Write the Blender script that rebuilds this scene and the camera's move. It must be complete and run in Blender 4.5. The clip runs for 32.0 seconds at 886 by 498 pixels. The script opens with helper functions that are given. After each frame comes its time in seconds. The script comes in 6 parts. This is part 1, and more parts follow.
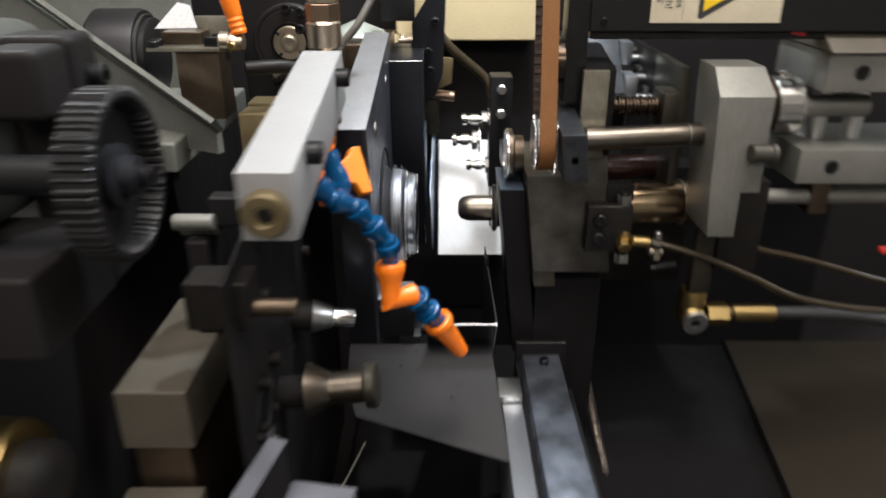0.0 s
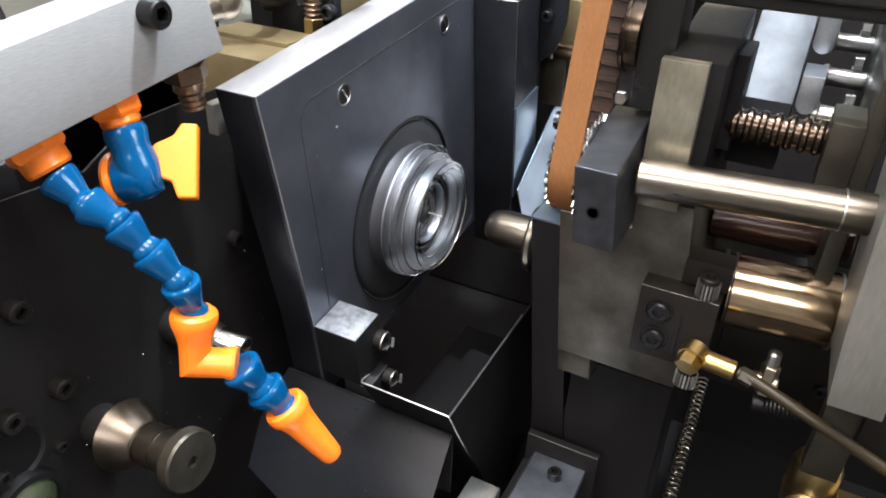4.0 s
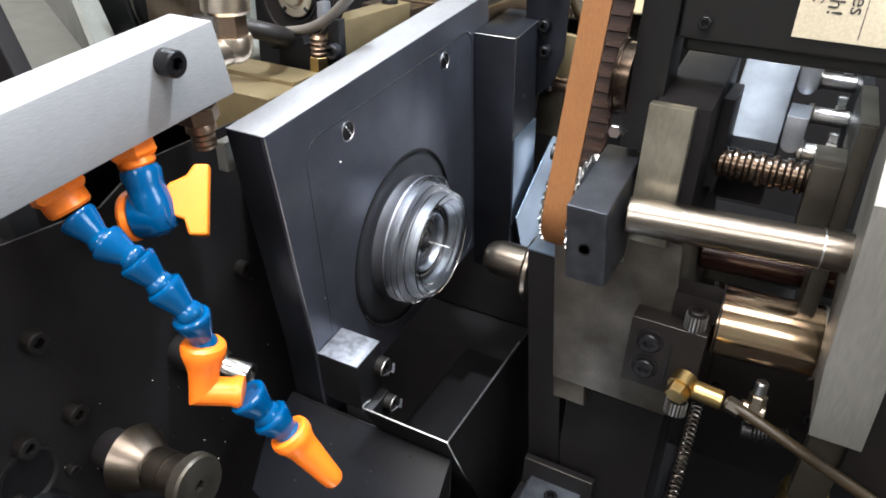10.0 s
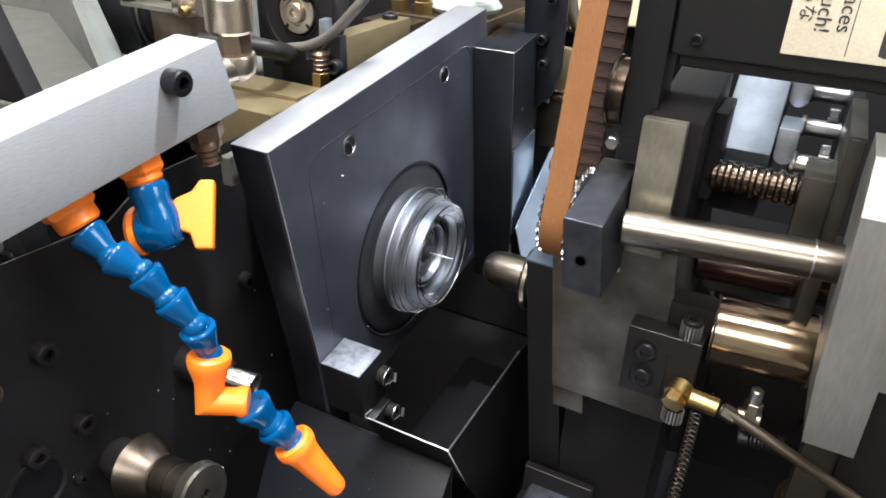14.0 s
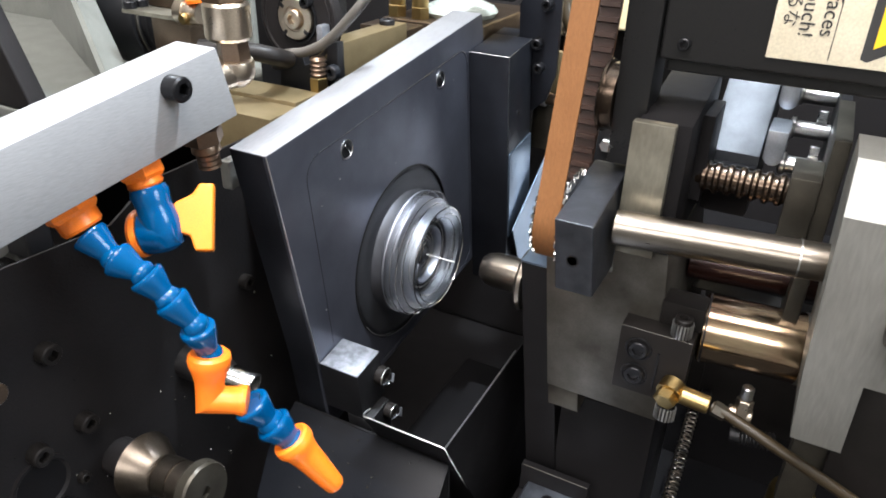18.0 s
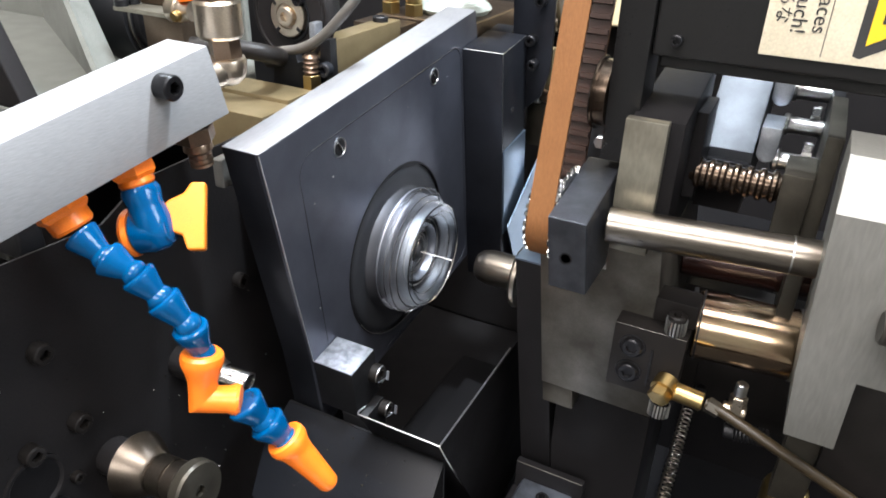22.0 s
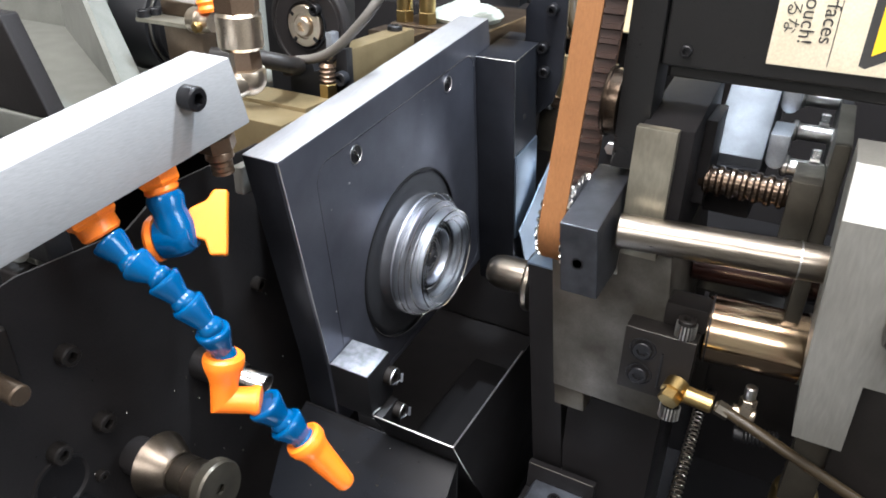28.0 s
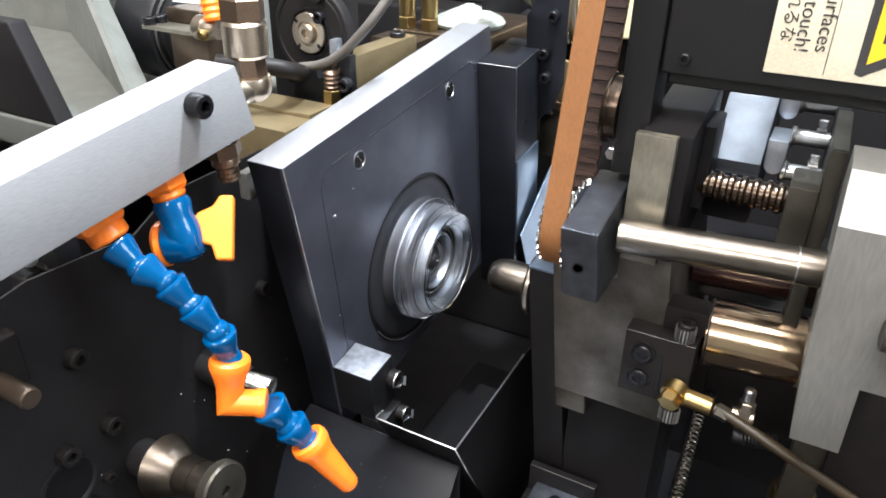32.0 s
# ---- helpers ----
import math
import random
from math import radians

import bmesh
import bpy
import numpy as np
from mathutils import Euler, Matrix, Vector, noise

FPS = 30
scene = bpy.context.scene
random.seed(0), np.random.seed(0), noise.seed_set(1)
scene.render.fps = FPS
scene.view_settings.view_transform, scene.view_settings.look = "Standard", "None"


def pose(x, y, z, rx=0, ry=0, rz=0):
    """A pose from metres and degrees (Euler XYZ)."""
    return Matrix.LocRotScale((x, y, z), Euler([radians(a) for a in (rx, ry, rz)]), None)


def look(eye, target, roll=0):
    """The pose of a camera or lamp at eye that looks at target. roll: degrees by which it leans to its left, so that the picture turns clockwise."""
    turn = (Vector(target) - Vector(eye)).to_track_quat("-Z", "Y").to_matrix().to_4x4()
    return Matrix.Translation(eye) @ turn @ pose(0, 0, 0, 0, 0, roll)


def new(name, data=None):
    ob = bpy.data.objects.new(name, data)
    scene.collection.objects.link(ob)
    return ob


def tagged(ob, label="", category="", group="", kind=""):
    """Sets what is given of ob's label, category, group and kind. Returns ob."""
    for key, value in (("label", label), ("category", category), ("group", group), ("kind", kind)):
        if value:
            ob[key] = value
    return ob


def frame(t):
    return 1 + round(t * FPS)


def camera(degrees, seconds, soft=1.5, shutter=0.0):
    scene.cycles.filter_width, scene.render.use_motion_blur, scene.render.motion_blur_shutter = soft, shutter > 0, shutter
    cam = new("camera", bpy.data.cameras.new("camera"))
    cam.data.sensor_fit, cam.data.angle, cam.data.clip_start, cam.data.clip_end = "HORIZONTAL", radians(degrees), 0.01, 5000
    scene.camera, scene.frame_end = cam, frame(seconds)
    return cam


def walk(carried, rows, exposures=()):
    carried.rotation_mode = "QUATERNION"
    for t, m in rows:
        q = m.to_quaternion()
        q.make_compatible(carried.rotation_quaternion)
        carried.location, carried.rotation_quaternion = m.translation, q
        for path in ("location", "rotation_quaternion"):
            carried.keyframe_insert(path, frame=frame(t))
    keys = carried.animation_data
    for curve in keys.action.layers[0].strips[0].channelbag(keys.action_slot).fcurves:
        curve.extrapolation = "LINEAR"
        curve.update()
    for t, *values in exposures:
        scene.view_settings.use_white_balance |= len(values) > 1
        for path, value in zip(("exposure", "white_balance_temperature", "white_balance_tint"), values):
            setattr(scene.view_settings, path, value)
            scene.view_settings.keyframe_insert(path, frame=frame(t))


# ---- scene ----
cam = camera(63.6, 32.0, 1.8, 0.7)
METRES, EYE, TILT, LEAN, TURN = 0.53, 1.35, -24.0, 0.0, 0.0
ROWS = [
    (0.0, 0.0, 0.0, 0.0, 0.0, 0.0, -0.0),
    (0.5, 0.2653, 0.1486, 0.0674, 13.16, -4.74, -7.51),
    (1.0, 0.3934, 0.2645, 0.0922, 20.9, -7.53, -11.04),
    (1.5, 0.3846, 0.4219, 0.0704, 23.66, -8.03, -12.5),
    (2.0, 0.3416, 0.5127, 0.108, 24.97, -9.05, -13.51),
    (2.5, 0.3417, 0.5269, 0.1354, 24.56, -9.05, -12.38),
    (3.0, 0.3444, 0.4948, 0.1588, 23.99, -8.88, -12.21),
    (3.5, 0.3401, 0.4784, 0.165, 24.53, -8.91, -12.33),
    (5.5, 0.3396, 0.4545, 0.1874, 24.96, -7.74, -13.27),
    (6.0, 0.3416, 0.4551, 0.188, 24.91, -7.76, -13.14),
    (6.5, 0.342, 0.4517, 0.1894, 24.93, -7.63, -13.21),
    (7.0, 0.342, 0.4508, 0.1897, 24.99, -7.67, -13.16),
    (7.5, 0.344, 0.4484, 0.1904, 25.17, -7.69, -13.08),
    (8.0, 0.3467, 0.4459, 0.19, 25.31, -7.67, -13.03),
    (8.5, 0.3487, 0.4445, 0.1905, 25.16, -7.62, -13.06),
    (9.0, 0.3494, 0.4446, 0.1897, 25.03, -7.6, -13.03),
    (9.5, 0.3522, 0.4448, 0.1922, 24.81, -7.39, -12.96),
    (10.0, 0.3507, 0.4435, 0.1923, 25.05, -7.51, -12.95),
    (10.5, 0.3518, 0.4411, 0.1936, 25.04, -7.43, -12.85),
    (11.0, 0.3539, 0.44, 0.1931, 25.17, -7.47, -12.8),
    (11.5, 0.3555, 0.4367, 0.1927, 25.24, -7.39, -12.89),
    (12.0, 0.3571, 0.4312, 0.1948, 25.13, -6.95, -12.92),
    (12.5, 0.3595, 0.4305, 0.1972, 25.11, -6.78, -12.78),
    (13.0, 0.359, 0.4298, 0.1966, 25.05, -6.79, -12.76),
    (13.5, 0.359, 0.4308, 0.1979, 25.15, -6.87, -12.61),
    (14.0, 0.3586, 0.43, 0.199, 25.22, -6.92, -12.64),
    (14.5, 0.3621, 0.428, 0.1997, 25.2, -6.81, -12.57),
    (16.5, 0.363, 0.4219, 0.1983, 25.55, -7.0, -12.55),
    (17.0, 0.3677, 0.421, 0.1996, 25.49, -6.78, -12.42),
    (17.5, 0.371, 0.4182, 0.2002, 25.43, -6.67, -12.37),
    (18.0, 0.3714, 0.4193, 0.2002, 25.34, -6.69, -12.36),
    (18.5, 0.3715, 0.4209, 0.202, 25.1, -6.65, -12.29),
    (19.0, 0.3693, 0.4208, 0.2013, 25.15, -6.77, -12.38),
    (19.5, 0.3694, 0.4187, 0.2015, 25.39, -6.87, -12.27),
    (20.0, 0.3697, 0.4181, 0.2009, 25.44, -6.94, -12.3),
    (20.5, 0.3729, 0.4193, 0.2016, 25.39, -6.9, -12.21),
    (21.0, 0.3728, 0.4189, 0.2009, 25.29, -6.93, -12.28),
    (21.5, 0.3714, 0.4191, 0.2013, 25.18, -6.92, -12.33),
    (22.0, 0.3737, 0.422, 0.2025, 25.06, -6.93, -12.18),
    (22.5, 0.3711, 0.42, 0.2022, 25.27, -7.03, -12.3),
    (23.0, 0.3718, 0.4183, 0.2029, 25.42, -7.12, -12.08),
    (23.5, 0.3732, 0.4197, 0.2031, 25.27, -7.14, -11.97),
    (24.0, 0.3734, 0.4174, 0.2033, 25.41, -7.04, -12.08),
    (24.5, 0.3741, 0.4154, 0.2042, 25.42, -6.93, -12.12),
    (25.0, 0.375, 0.4138, 0.2038, 25.54, -6.98, -12.13),
    (25.5, 0.3757, 0.4135, 0.2041, 25.54, -7.01, -12.06),
    (27.5, 0.3783, 0.4076, 0.2054, 25.8, -6.96, -11.99),
    (28.0, 0.3774, 0.4041, 0.2061, 25.95, -6.87, -12.1),
    (28.5, 0.378, 0.4052, 0.2061, 25.95, -7.07, -11.9),
    (29.0, 0.3774, 0.4042, 0.2065, 25.96, -7.05, -11.93),
    (29.5, 0.3783, 0.3983, 0.208, 26.12, -6.8, -12.06),
    (30.0, 0.3796, 0.3977, 0.2089, 26.12, -6.69, -12.01),
    (30.5, 0.3804, 0.396, 0.2092, 26.11, -6.6, -12.06),
    (31.0, 0.3793, 0.3972, 0.2092, 25.99, -6.64, -12.09),
    (31.5, 0.3793, 0.3973, 0.2091, 26.02, -6.69, -12.05),
    (32.0, 0.3801, 0.3936, 0.2089, 26.04, -6.66, -12.06),
]
EXPOSURES = [(0.0, -0.36, 6700, 10), (1.0, 0.28, 6600, 10), (1.6, 0.58, 6850, 10), (2.0, 0.70, 6950, 10), (3.0, 0.68, 6730, 10), (6.0, 0.52, 6310, 10), (19.0, 0.62, 6270, 10), (32.0, 0.75, 6210, 10)]
# the first seconds turn fast: poses between the even rows
TURNS = [
    (0.2, (0.061, 0.039, 1.35), (-0.117, 1.848, 0.517), 0.4),
    (0.7, (0.178, 0.114, 1.341), (-0.385, 1.774, 0.379), 1.5),
    (1.2, (0.207, 0.175, 1.331), (-0.454, 1.751, 0.291), 2.7),
    (1.7, (0.178, 0.239, 1.291), (-0.506, 1.832, 0.295), 4.0),
]
walk(cam, sorted([(t, pose(0, 0, EYE, TILT, LEAN, TURN) @ pose(METRES * x, METRES * y, METRES * z, 90 + pitch, roll, yaw)) for t, x, y, z, yaw, pitch, roll in ROWS] + [(t, look(eye, target, roll)) for t, eye, target, roll in TURNS], key=lambda row: row[0]), EXPOSURES)

# ---- light ----
world = bpy.data.worlds.new("hall_air")
world.use_nodes = True
world.node_tree.nodes["Background"].inputs[0].default_value = (0.9, 0.95, 1.0, 1)
world.node_tree.nodes["Background"].inputs[1].default_value = 0.17
scene.world = world


def lamp(name, eye, target, size, power, colour, size_y=None):
    data = bpy.data.lights.new(name, "AREA")
    data.shape, data.size, data.size_y = "RECTANGLE", size, size_y or size
    data.energy, data.color = power, colour
    ob = new(name, data)
    ob.matrix_world = look(eye, target)
    return ob


lamp("work_lamp", (0.10, 0.665, 1.86), (0.03, 0.6, 1.1), 0.05, 9.0, (0.85, 0.93, 1.0), 0.05)
lamp("hall_lamp", (0.15, -0.05, 2.95), (0.1, 0.6, 1.1), 1.8, 72.0, (1.0, 0.94, 0.90), 0.8)
# three unseen fills, added to lift the blacks and give the metal reflections
lamp("fill_front", (0.2, -2.4, 3.1), (0.1, 0.4, 1.1), 2.4, 95.0, (1.0, 0.94, 0.90), 1.2)
lamp("fill_side", (2.6, 0.9, 2.4), (0.0, 0.6, 1.1), 1.6, 40.0, (0.80, 0.90, 1.0), 0.6)
lamp("fill_rear", (-1.5, 2.0, 2.9), (-0.1, 0.6, 1.1), 1.6, 60.0, (0.88, 0.94, 1.0), 0.5)

# ---- materials ----


def material(name, colour, metal=0.0, rough=0.5, second=None, scale=60.0, fine=900.0, rough_var=0.12, bump=0.02, stretch=(1, 1, 1), coat=0.0, spec=0.5, stain=0.5):
    """A surface with stains at a large scale and grain at a fine one."""
    mat = bpy.data.materials.new(name)
    mat.use_nodes = True
    nt = mat.node_tree
    n, l = nt.nodes, nt.links
    b = n["Principled BSDF"]
    b.inputs["Metallic"].default_value = metal
    b.inputs["Specular IOR Level"].default_value = spec
    b.inputs["Coat Weight"].default_value = coat
    b.inputs["Coat Roughness"].default_value = 0.15
    tc = n.new("ShaderNodeTexCoord")
    mp = n.new("ShaderNodeMapping")
    mp.inputs["Scale"].default_value = stretch
    l.new(tc.outputs["Object"], mp.inputs["Vector"])
    big = n.new("ShaderNodeTexNoise")
    big.inputs["Scale"].default_value, big.inputs["Detail"].default_value = scale, 5.0
    l.new(tc.outputs["Object"], big.inputs["Vector"])
    small = n.new("ShaderNodeTexNoise")
    small.inputs["Scale"].default_value, small.inputs["Detail"].default_value = fine, 3.0
    l.new(mp.outputs["Vector"], small.inputs["Vector"])
    ramp = n.new("ShaderNodeMapRange")
    ramp.inputs["From Min"].default_value, ramp.inputs["From Max"].default_value = 0.35, 0.72
    ramp.inputs["To Max"].default_value = stain
    l.new(big.outputs["Fac"], ramp.inputs["Value"])
    second = second or tuple(c * 0.6 for c in colour)
    mix = n.new("ShaderNodeMix")
    mix.data_type = "RGBA"
    mix.inputs["A"].default_value, mix.inputs["B"].default_value = (*colour, 1), (*second, 1)
    l.new(ramp.outputs["Result"], mix.inputs["Factor"])
    grain = n.new("ShaderNodeMix")
    grain.data_type, grain.blend_type = "RGBA", "MULTIPLY"
    gr = n.new("ShaderNodeMapRange")
    gr.inputs["To Min"].default_value, gr.inputs["To Max"].default_value = 0.75, 1.2
    l.new(small.outputs["Fac"], gr.inputs["Value"])
    grain.inputs["Factor"].default_value = 1.0
    l.new(mix.outputs["Result"], grain.inputs["A"])
    l.new(gr.outputs["Result"], grain.inputs["B"])
    l.new(grain.outputs["Result"], b.inputs["Base Color"])
    rr = n.new("ShaderNodeMapRange")
    rr.inputs["To Min"].default_value, rr.inputs["To Max"].default_value = max(0.03, rough - rough_var), rough + rough_var
    add = n.new("ShaderNodeMath")
    add.operation = "ADD"
    half = n.new("ShaderNodeMath")
    half.operation = "MULTIPLY"
    half.inputs[1].default_value = 0.5
    l.new(big.outputs["Fac"], add.inputs[0])
    l.new(small.outputs["Fac"], add.inputs[1])
    l.new(add.outputs[0], half.inputs[0])
    l.new(half.outputs[0], rr.inputs["Value"])
    l.new(rr.outputs["Result"], b.inputs["Roughness"])
    bp = n.new("ShaderNodeBump")
    bp.inputs["Strength"].default_value, bp.inputs["Distance"].default_value = bump * 10, 0.0006
    l.new(small.outputs["Fac"], bp.inputs["Height"])
    l.new(bp.outputs["Normal"], b.inputs["Normal"])
    return mat


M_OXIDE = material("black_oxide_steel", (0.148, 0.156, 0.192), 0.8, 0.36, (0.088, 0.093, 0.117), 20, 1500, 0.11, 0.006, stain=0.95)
M_OXIDE_DARK = material("dark_oxide_steel", (0.017, 0.017, 0.0185), 0.5, 0.42, (0.009, 0.009, 0.010), 50, 1200, 0.12, 0.02)
M_GROUND = material("ground_steel_edge", (0.30, 0.30, 0.31), 0.8, 0.58, (0.225, 0.225, 0.235), 25, 900, 0.1, 0.015, (1, 0.08, 1))
M_ALU = material("clear_anodised_aluminium", (0.285, 0.285, 0.289), 0.25, 0.60, (0.245, 0.245, 0.249), 22, 2200, 0.05, 0.004, (1, 0.1, 1), spec=0.3)
M_PLATED = material("satin_plated_steel", (0.215, 0.214, 0.198), 0.55, 0.54, (0.150, 0.147, 0.130), 24, 700, 0.08, 0.008, (1, 1, 0.15), stain=0.7)
M_GREYBLOCK = material("grey_phosphated_block", (0.040, 0.043, 0.051), 0.6, 0.38, (0.018, 0.020, 0.024), 110, 1600, 0.12, 0.03, stain=0.9)
M_BLOCK = material("stained_grey_steel_block", (0.110, 0.105, 0.093), 0.6, 0.42, (0.036, 0.032, 0.025), 34, 700, 0.10, 0.006, stain=1.0)
M_CHROME = material("polished_steel", (0.68, 0.67, 0.65), 1.0, 0.20, (0.58, 0.57, 0.55), 70, 1500, 0.05, 0.002, (0.1, 1, 1))
M_STEEL = material("bright_turned_steel", (0.58, 0.58, 0.57), 1.0, 0.32, (0.46, 0.45, 0.43), 35, 900, 0.06, 0.003)
M_WORN = material("oily_brown_steel", (0.125, 0.092, 0.065), 0.85, 0.32, (0.062, 0.046, 0.034), 60, 900, 0.12, 0.02)
M_BRASS = material("brass", (0.42, 0.305, 0.130), 1.0, 0.31, (0.29, 0.20, 0.082), 60, 1100, 0.10, 0.01)
M_NICKEL = material("nickelled_brass", (0.60, 0.52, 0.42), 1.0, 0.30, (0.48, 0.40, 0.31), 60, 1100, 0.10, 0.01)
M_COPPER = material("polished_copper_tinted_steel", (0.47, 0.365, 0.235), 1.0, 0.17, (0.30, 0.155, 0.105), 30, 900, 0.06, 0.006, (0.1, 1, 1), stain=0.9)
M_TAN = material("yellow_chromated_block", (0.195, 0.150, 0.080), 0.5, 0.42, (0.115, 0.087, 0.044), 40, 900, 0.1, 0.02, stain=0.8)
M_BELT = material("brown_belt_fabric", (0.180, 0.079, 0.028), 0.0, 0.66, (0.138, 0.058, 0.020), 50, 900, 0.08, 0.03, (1, 1, 0.25), spec=0.2)
M_BELT_IN = material("belt_tooth_rubber", (0.040, 0.017, 0.010), 0.0, 0.5, (0.018, 0.008, 0.005), 60, 900)
M_BLUE = material("blue_acetal_plastic", (0.0003, 0.058, 0.170), 0.0, 0.14, (0.0002, 0.040, 0.118), 60, 1500, 0.05, 0.006, coat=0.1, spec=0.28)
M_ORANGE = material("orange_acetal_plastic", (0.90, 0.20, 0.012), 0.0, 0.36, (0.80, 0.15, 0.01), 60, 1500, 0.07, 0.008, coat=0.1)
M_LEVER = material("amber_plastic_lever", (0.78, 0.215, 0.012), 0.0, 0.42, (0.72, 0.185, 0.01), 60, 1500, 0.07, 0.008)
M_CAST = material("black_painted_casting", (0.0150, 0.0138, 0.0140), 0.0, 0.48, (0.0105, 0.0096, 0.0098), 45, 700, 0.16, 0.03, spec=0.14)
M_BOX = material("satin_black_painted_sheet", (0.0100, 0.0098, 0.0100), 0.0, 0.30, (0.0066, 0.0065, 0.0066), 25, 900, 0.10, 0.006, spec=0.38)
M_CAST_GREY = material("grey_green_painted_casting", (0.150, 0.155, 0.140), 0.0, 0.42, (0.100, 0.104, 0.094), 50, 500, 0.12, 0.06)
M_BLACK = material("black_steel_screw", (0.018, 0.018, 0.020), 0.6, 0.30, (0.011, 0.011, 0.012), 80, 1200, 0.1, 0.02)
M_SHEET = material("zinc_sheet", (0.55, 0.58, 0.63), 0.9, 0.32, (0.42, 0.45, 0.5), 40, 700, 0.1, 0.01)
M_WHITE = material("bright_white_sheet", (0.82, 0.84, 0.86), 0.0, 0.28, (0.74, 0.76, 0.78), 20, 700, 0.06, 0.01)
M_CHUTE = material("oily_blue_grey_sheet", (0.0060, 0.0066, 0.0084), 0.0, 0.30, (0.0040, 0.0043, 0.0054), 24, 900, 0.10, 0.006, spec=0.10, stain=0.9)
M_RAIL = material("oiled_steel_rail", (0.30, 0.34, 0.41), 0.85, 0.34, (0.06, 0.065, 0.075), 38, 1400, 0.14, 0.05, stain=0.9)
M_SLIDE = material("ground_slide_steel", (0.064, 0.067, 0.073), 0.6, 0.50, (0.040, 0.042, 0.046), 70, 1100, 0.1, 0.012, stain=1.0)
M_BLUED = material("blue_tempered_sheet", (0.17, 0.22, 0.29), 0.8, 0.34, (0.11, 0.15, 0.20), 30, 900, 0.1, 0.01)
# black steel taken darker, so its colour carries the shade of deep places
M_PIT = material("shade_black_steel", (0.0105, 0.0100, 0.0105), 0.0, 0.42, (0.0070, 0.0066, 0.0070), 40, 900, 0.15, 0.02, spec=0.06)
M_ROD = material("oiled_ground_rod", (0.235, 0.212, 0.182), 1.0, 0.30, (0.15, 0.124, 0.094), 28, 900, 0.07, 0.004, (0.1, 1, 1), stain=0.8)
M_SPRING = material("oily_spring_wire", (0.36, 0.31, 0.26), 1.0, 0.34, (0.24, 0.19, 0.15), 200, 900)
M_BRONZE = material("oily_bronze", (0.22, 0.155, 0.11), 0.9, 0.33, (0.13, 0.09, 0.062), 60, 900, 0.12, 0.02)
M_WIRE = material("bright_drawn_wire", (0.85, 0.85, 0.84), 0.3, 0.35)
M_SCUFF = material("scuffed_bright_steel", (0.30, 0.315, 0.345), 0.7, 0.42, (0.12, 0.125, 0.14), 170, 1400, 0.15, 0.05, stain=1.0)
M_WORM = material("oily_worm_steel", (0.070, 0.050, 0.036), 0.9, 0.22, (0.04, 0.03, 0.022), 80, 900, 0.1, 0.01)
M_DARKRED = material("dark_oiled_cylinder", (0.022, 0.009, 0.007), 0.3, 0.2, (0.012, 0.005, 0.004), 60, 900)
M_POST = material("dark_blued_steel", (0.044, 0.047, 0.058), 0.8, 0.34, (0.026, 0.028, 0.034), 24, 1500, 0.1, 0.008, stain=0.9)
M_JAW = material("grey_jaw_steel", (0.44, 0.47, 0.53), 1.0, 0.47, (0.14, 0.15, 0.175), 110, 1500, 0.10, 0.004, stain=1.0)
M_TURNED = material("turned_oily_steel", (0.150, 0.126, 0.102), 1.0, 0.35, (0.085, 0.071, 0.056), 60, 900, 0.08, 0.01)
M_OIL = material("clear_oil_bead", (0.02, 0.018, 0.012), 0.0, 0.06, (0.012, 0.011, 0.008), 60, 900, 0.02, 0.0, coat=1.0)
M_OILBLACK = material("oil_soaked_black_steel", (0.0125, 0.0110, 0.0102), 0.0, 0.44, (0.0080, 0.0070, 0.0064), 55, 900, 0.14, 0.02, spec=0.18, stain=0.9)
M_OLIVE = material("oily_olive_steel", (0.060, 0.054, 0.042), 0.6, 0.40, (0.028, 0.025, 0.019), 45, 800, 0.12, 0.012, stain=1.0)
M_FACE = material("bright_ground_stained_steel", (0.27, 0.255, 0.205), 0.7, 0.36, (0.085, 0.074, 0.055), 26, 600, 0.10, 0.008, (1, 1, 0.3), stain=1.0)
M_RUBBER = material("black_rubber", (0.022, 0.022, 0.022), 0.0, 0.55, (0.014, 0.014, 0.014), 60, 900)
M_LABEL = material("cream_label_paper", (0.66, 0.60, 0.46), 0.0, 0.45, (0.54, 0.48, 0.34), 55, 900, 0.06, 0.01)
M_INK = material("black_label_ink", (0.03, 0.03, 0.03), 0.0, 0.5)
M_YELLOW = material("yellow_label_ink", (0.88, 0.58, 0.02), 0.0, 0.45)
M_RED = material("red_plastic", (0.50, 0.03, 0.025), 0.0, 0.4)
M_TUBE = material("milky_nylon_tube", (0.030, 0.021, 0.010), 0.0, 0.40, (0.019, 0.013, 0.006), 40, 900, coat=0.1, spec=0.3)
M_GREYTUBE = material("grey_cable_jacket", (0.10, 0.092, 0.082), 0.0, 0.42)
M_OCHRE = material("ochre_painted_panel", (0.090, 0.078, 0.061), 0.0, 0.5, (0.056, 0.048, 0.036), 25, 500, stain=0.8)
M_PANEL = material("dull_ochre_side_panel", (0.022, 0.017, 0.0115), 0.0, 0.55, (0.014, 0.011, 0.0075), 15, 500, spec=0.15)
M_BEIGE = material("beige_painted_box", (0.62, 0.52, 0.32), 0.0, 0.42, (0.52, 0.43, 0.26), 15, 500)
M_PAD = material("ribbed_white_plastic", (0.30, 0.33, 0.30), 0.0, 0.3, (0.24, 0.265, 0.24), 50, 900)
M_GLASS = material("green_oil_glass", (0.06, 0.075, 0.04), 0.0, 0.12, (0.02, 0.025, 0.013), 40, 900, 0.04, 0.004, coat=1.0)
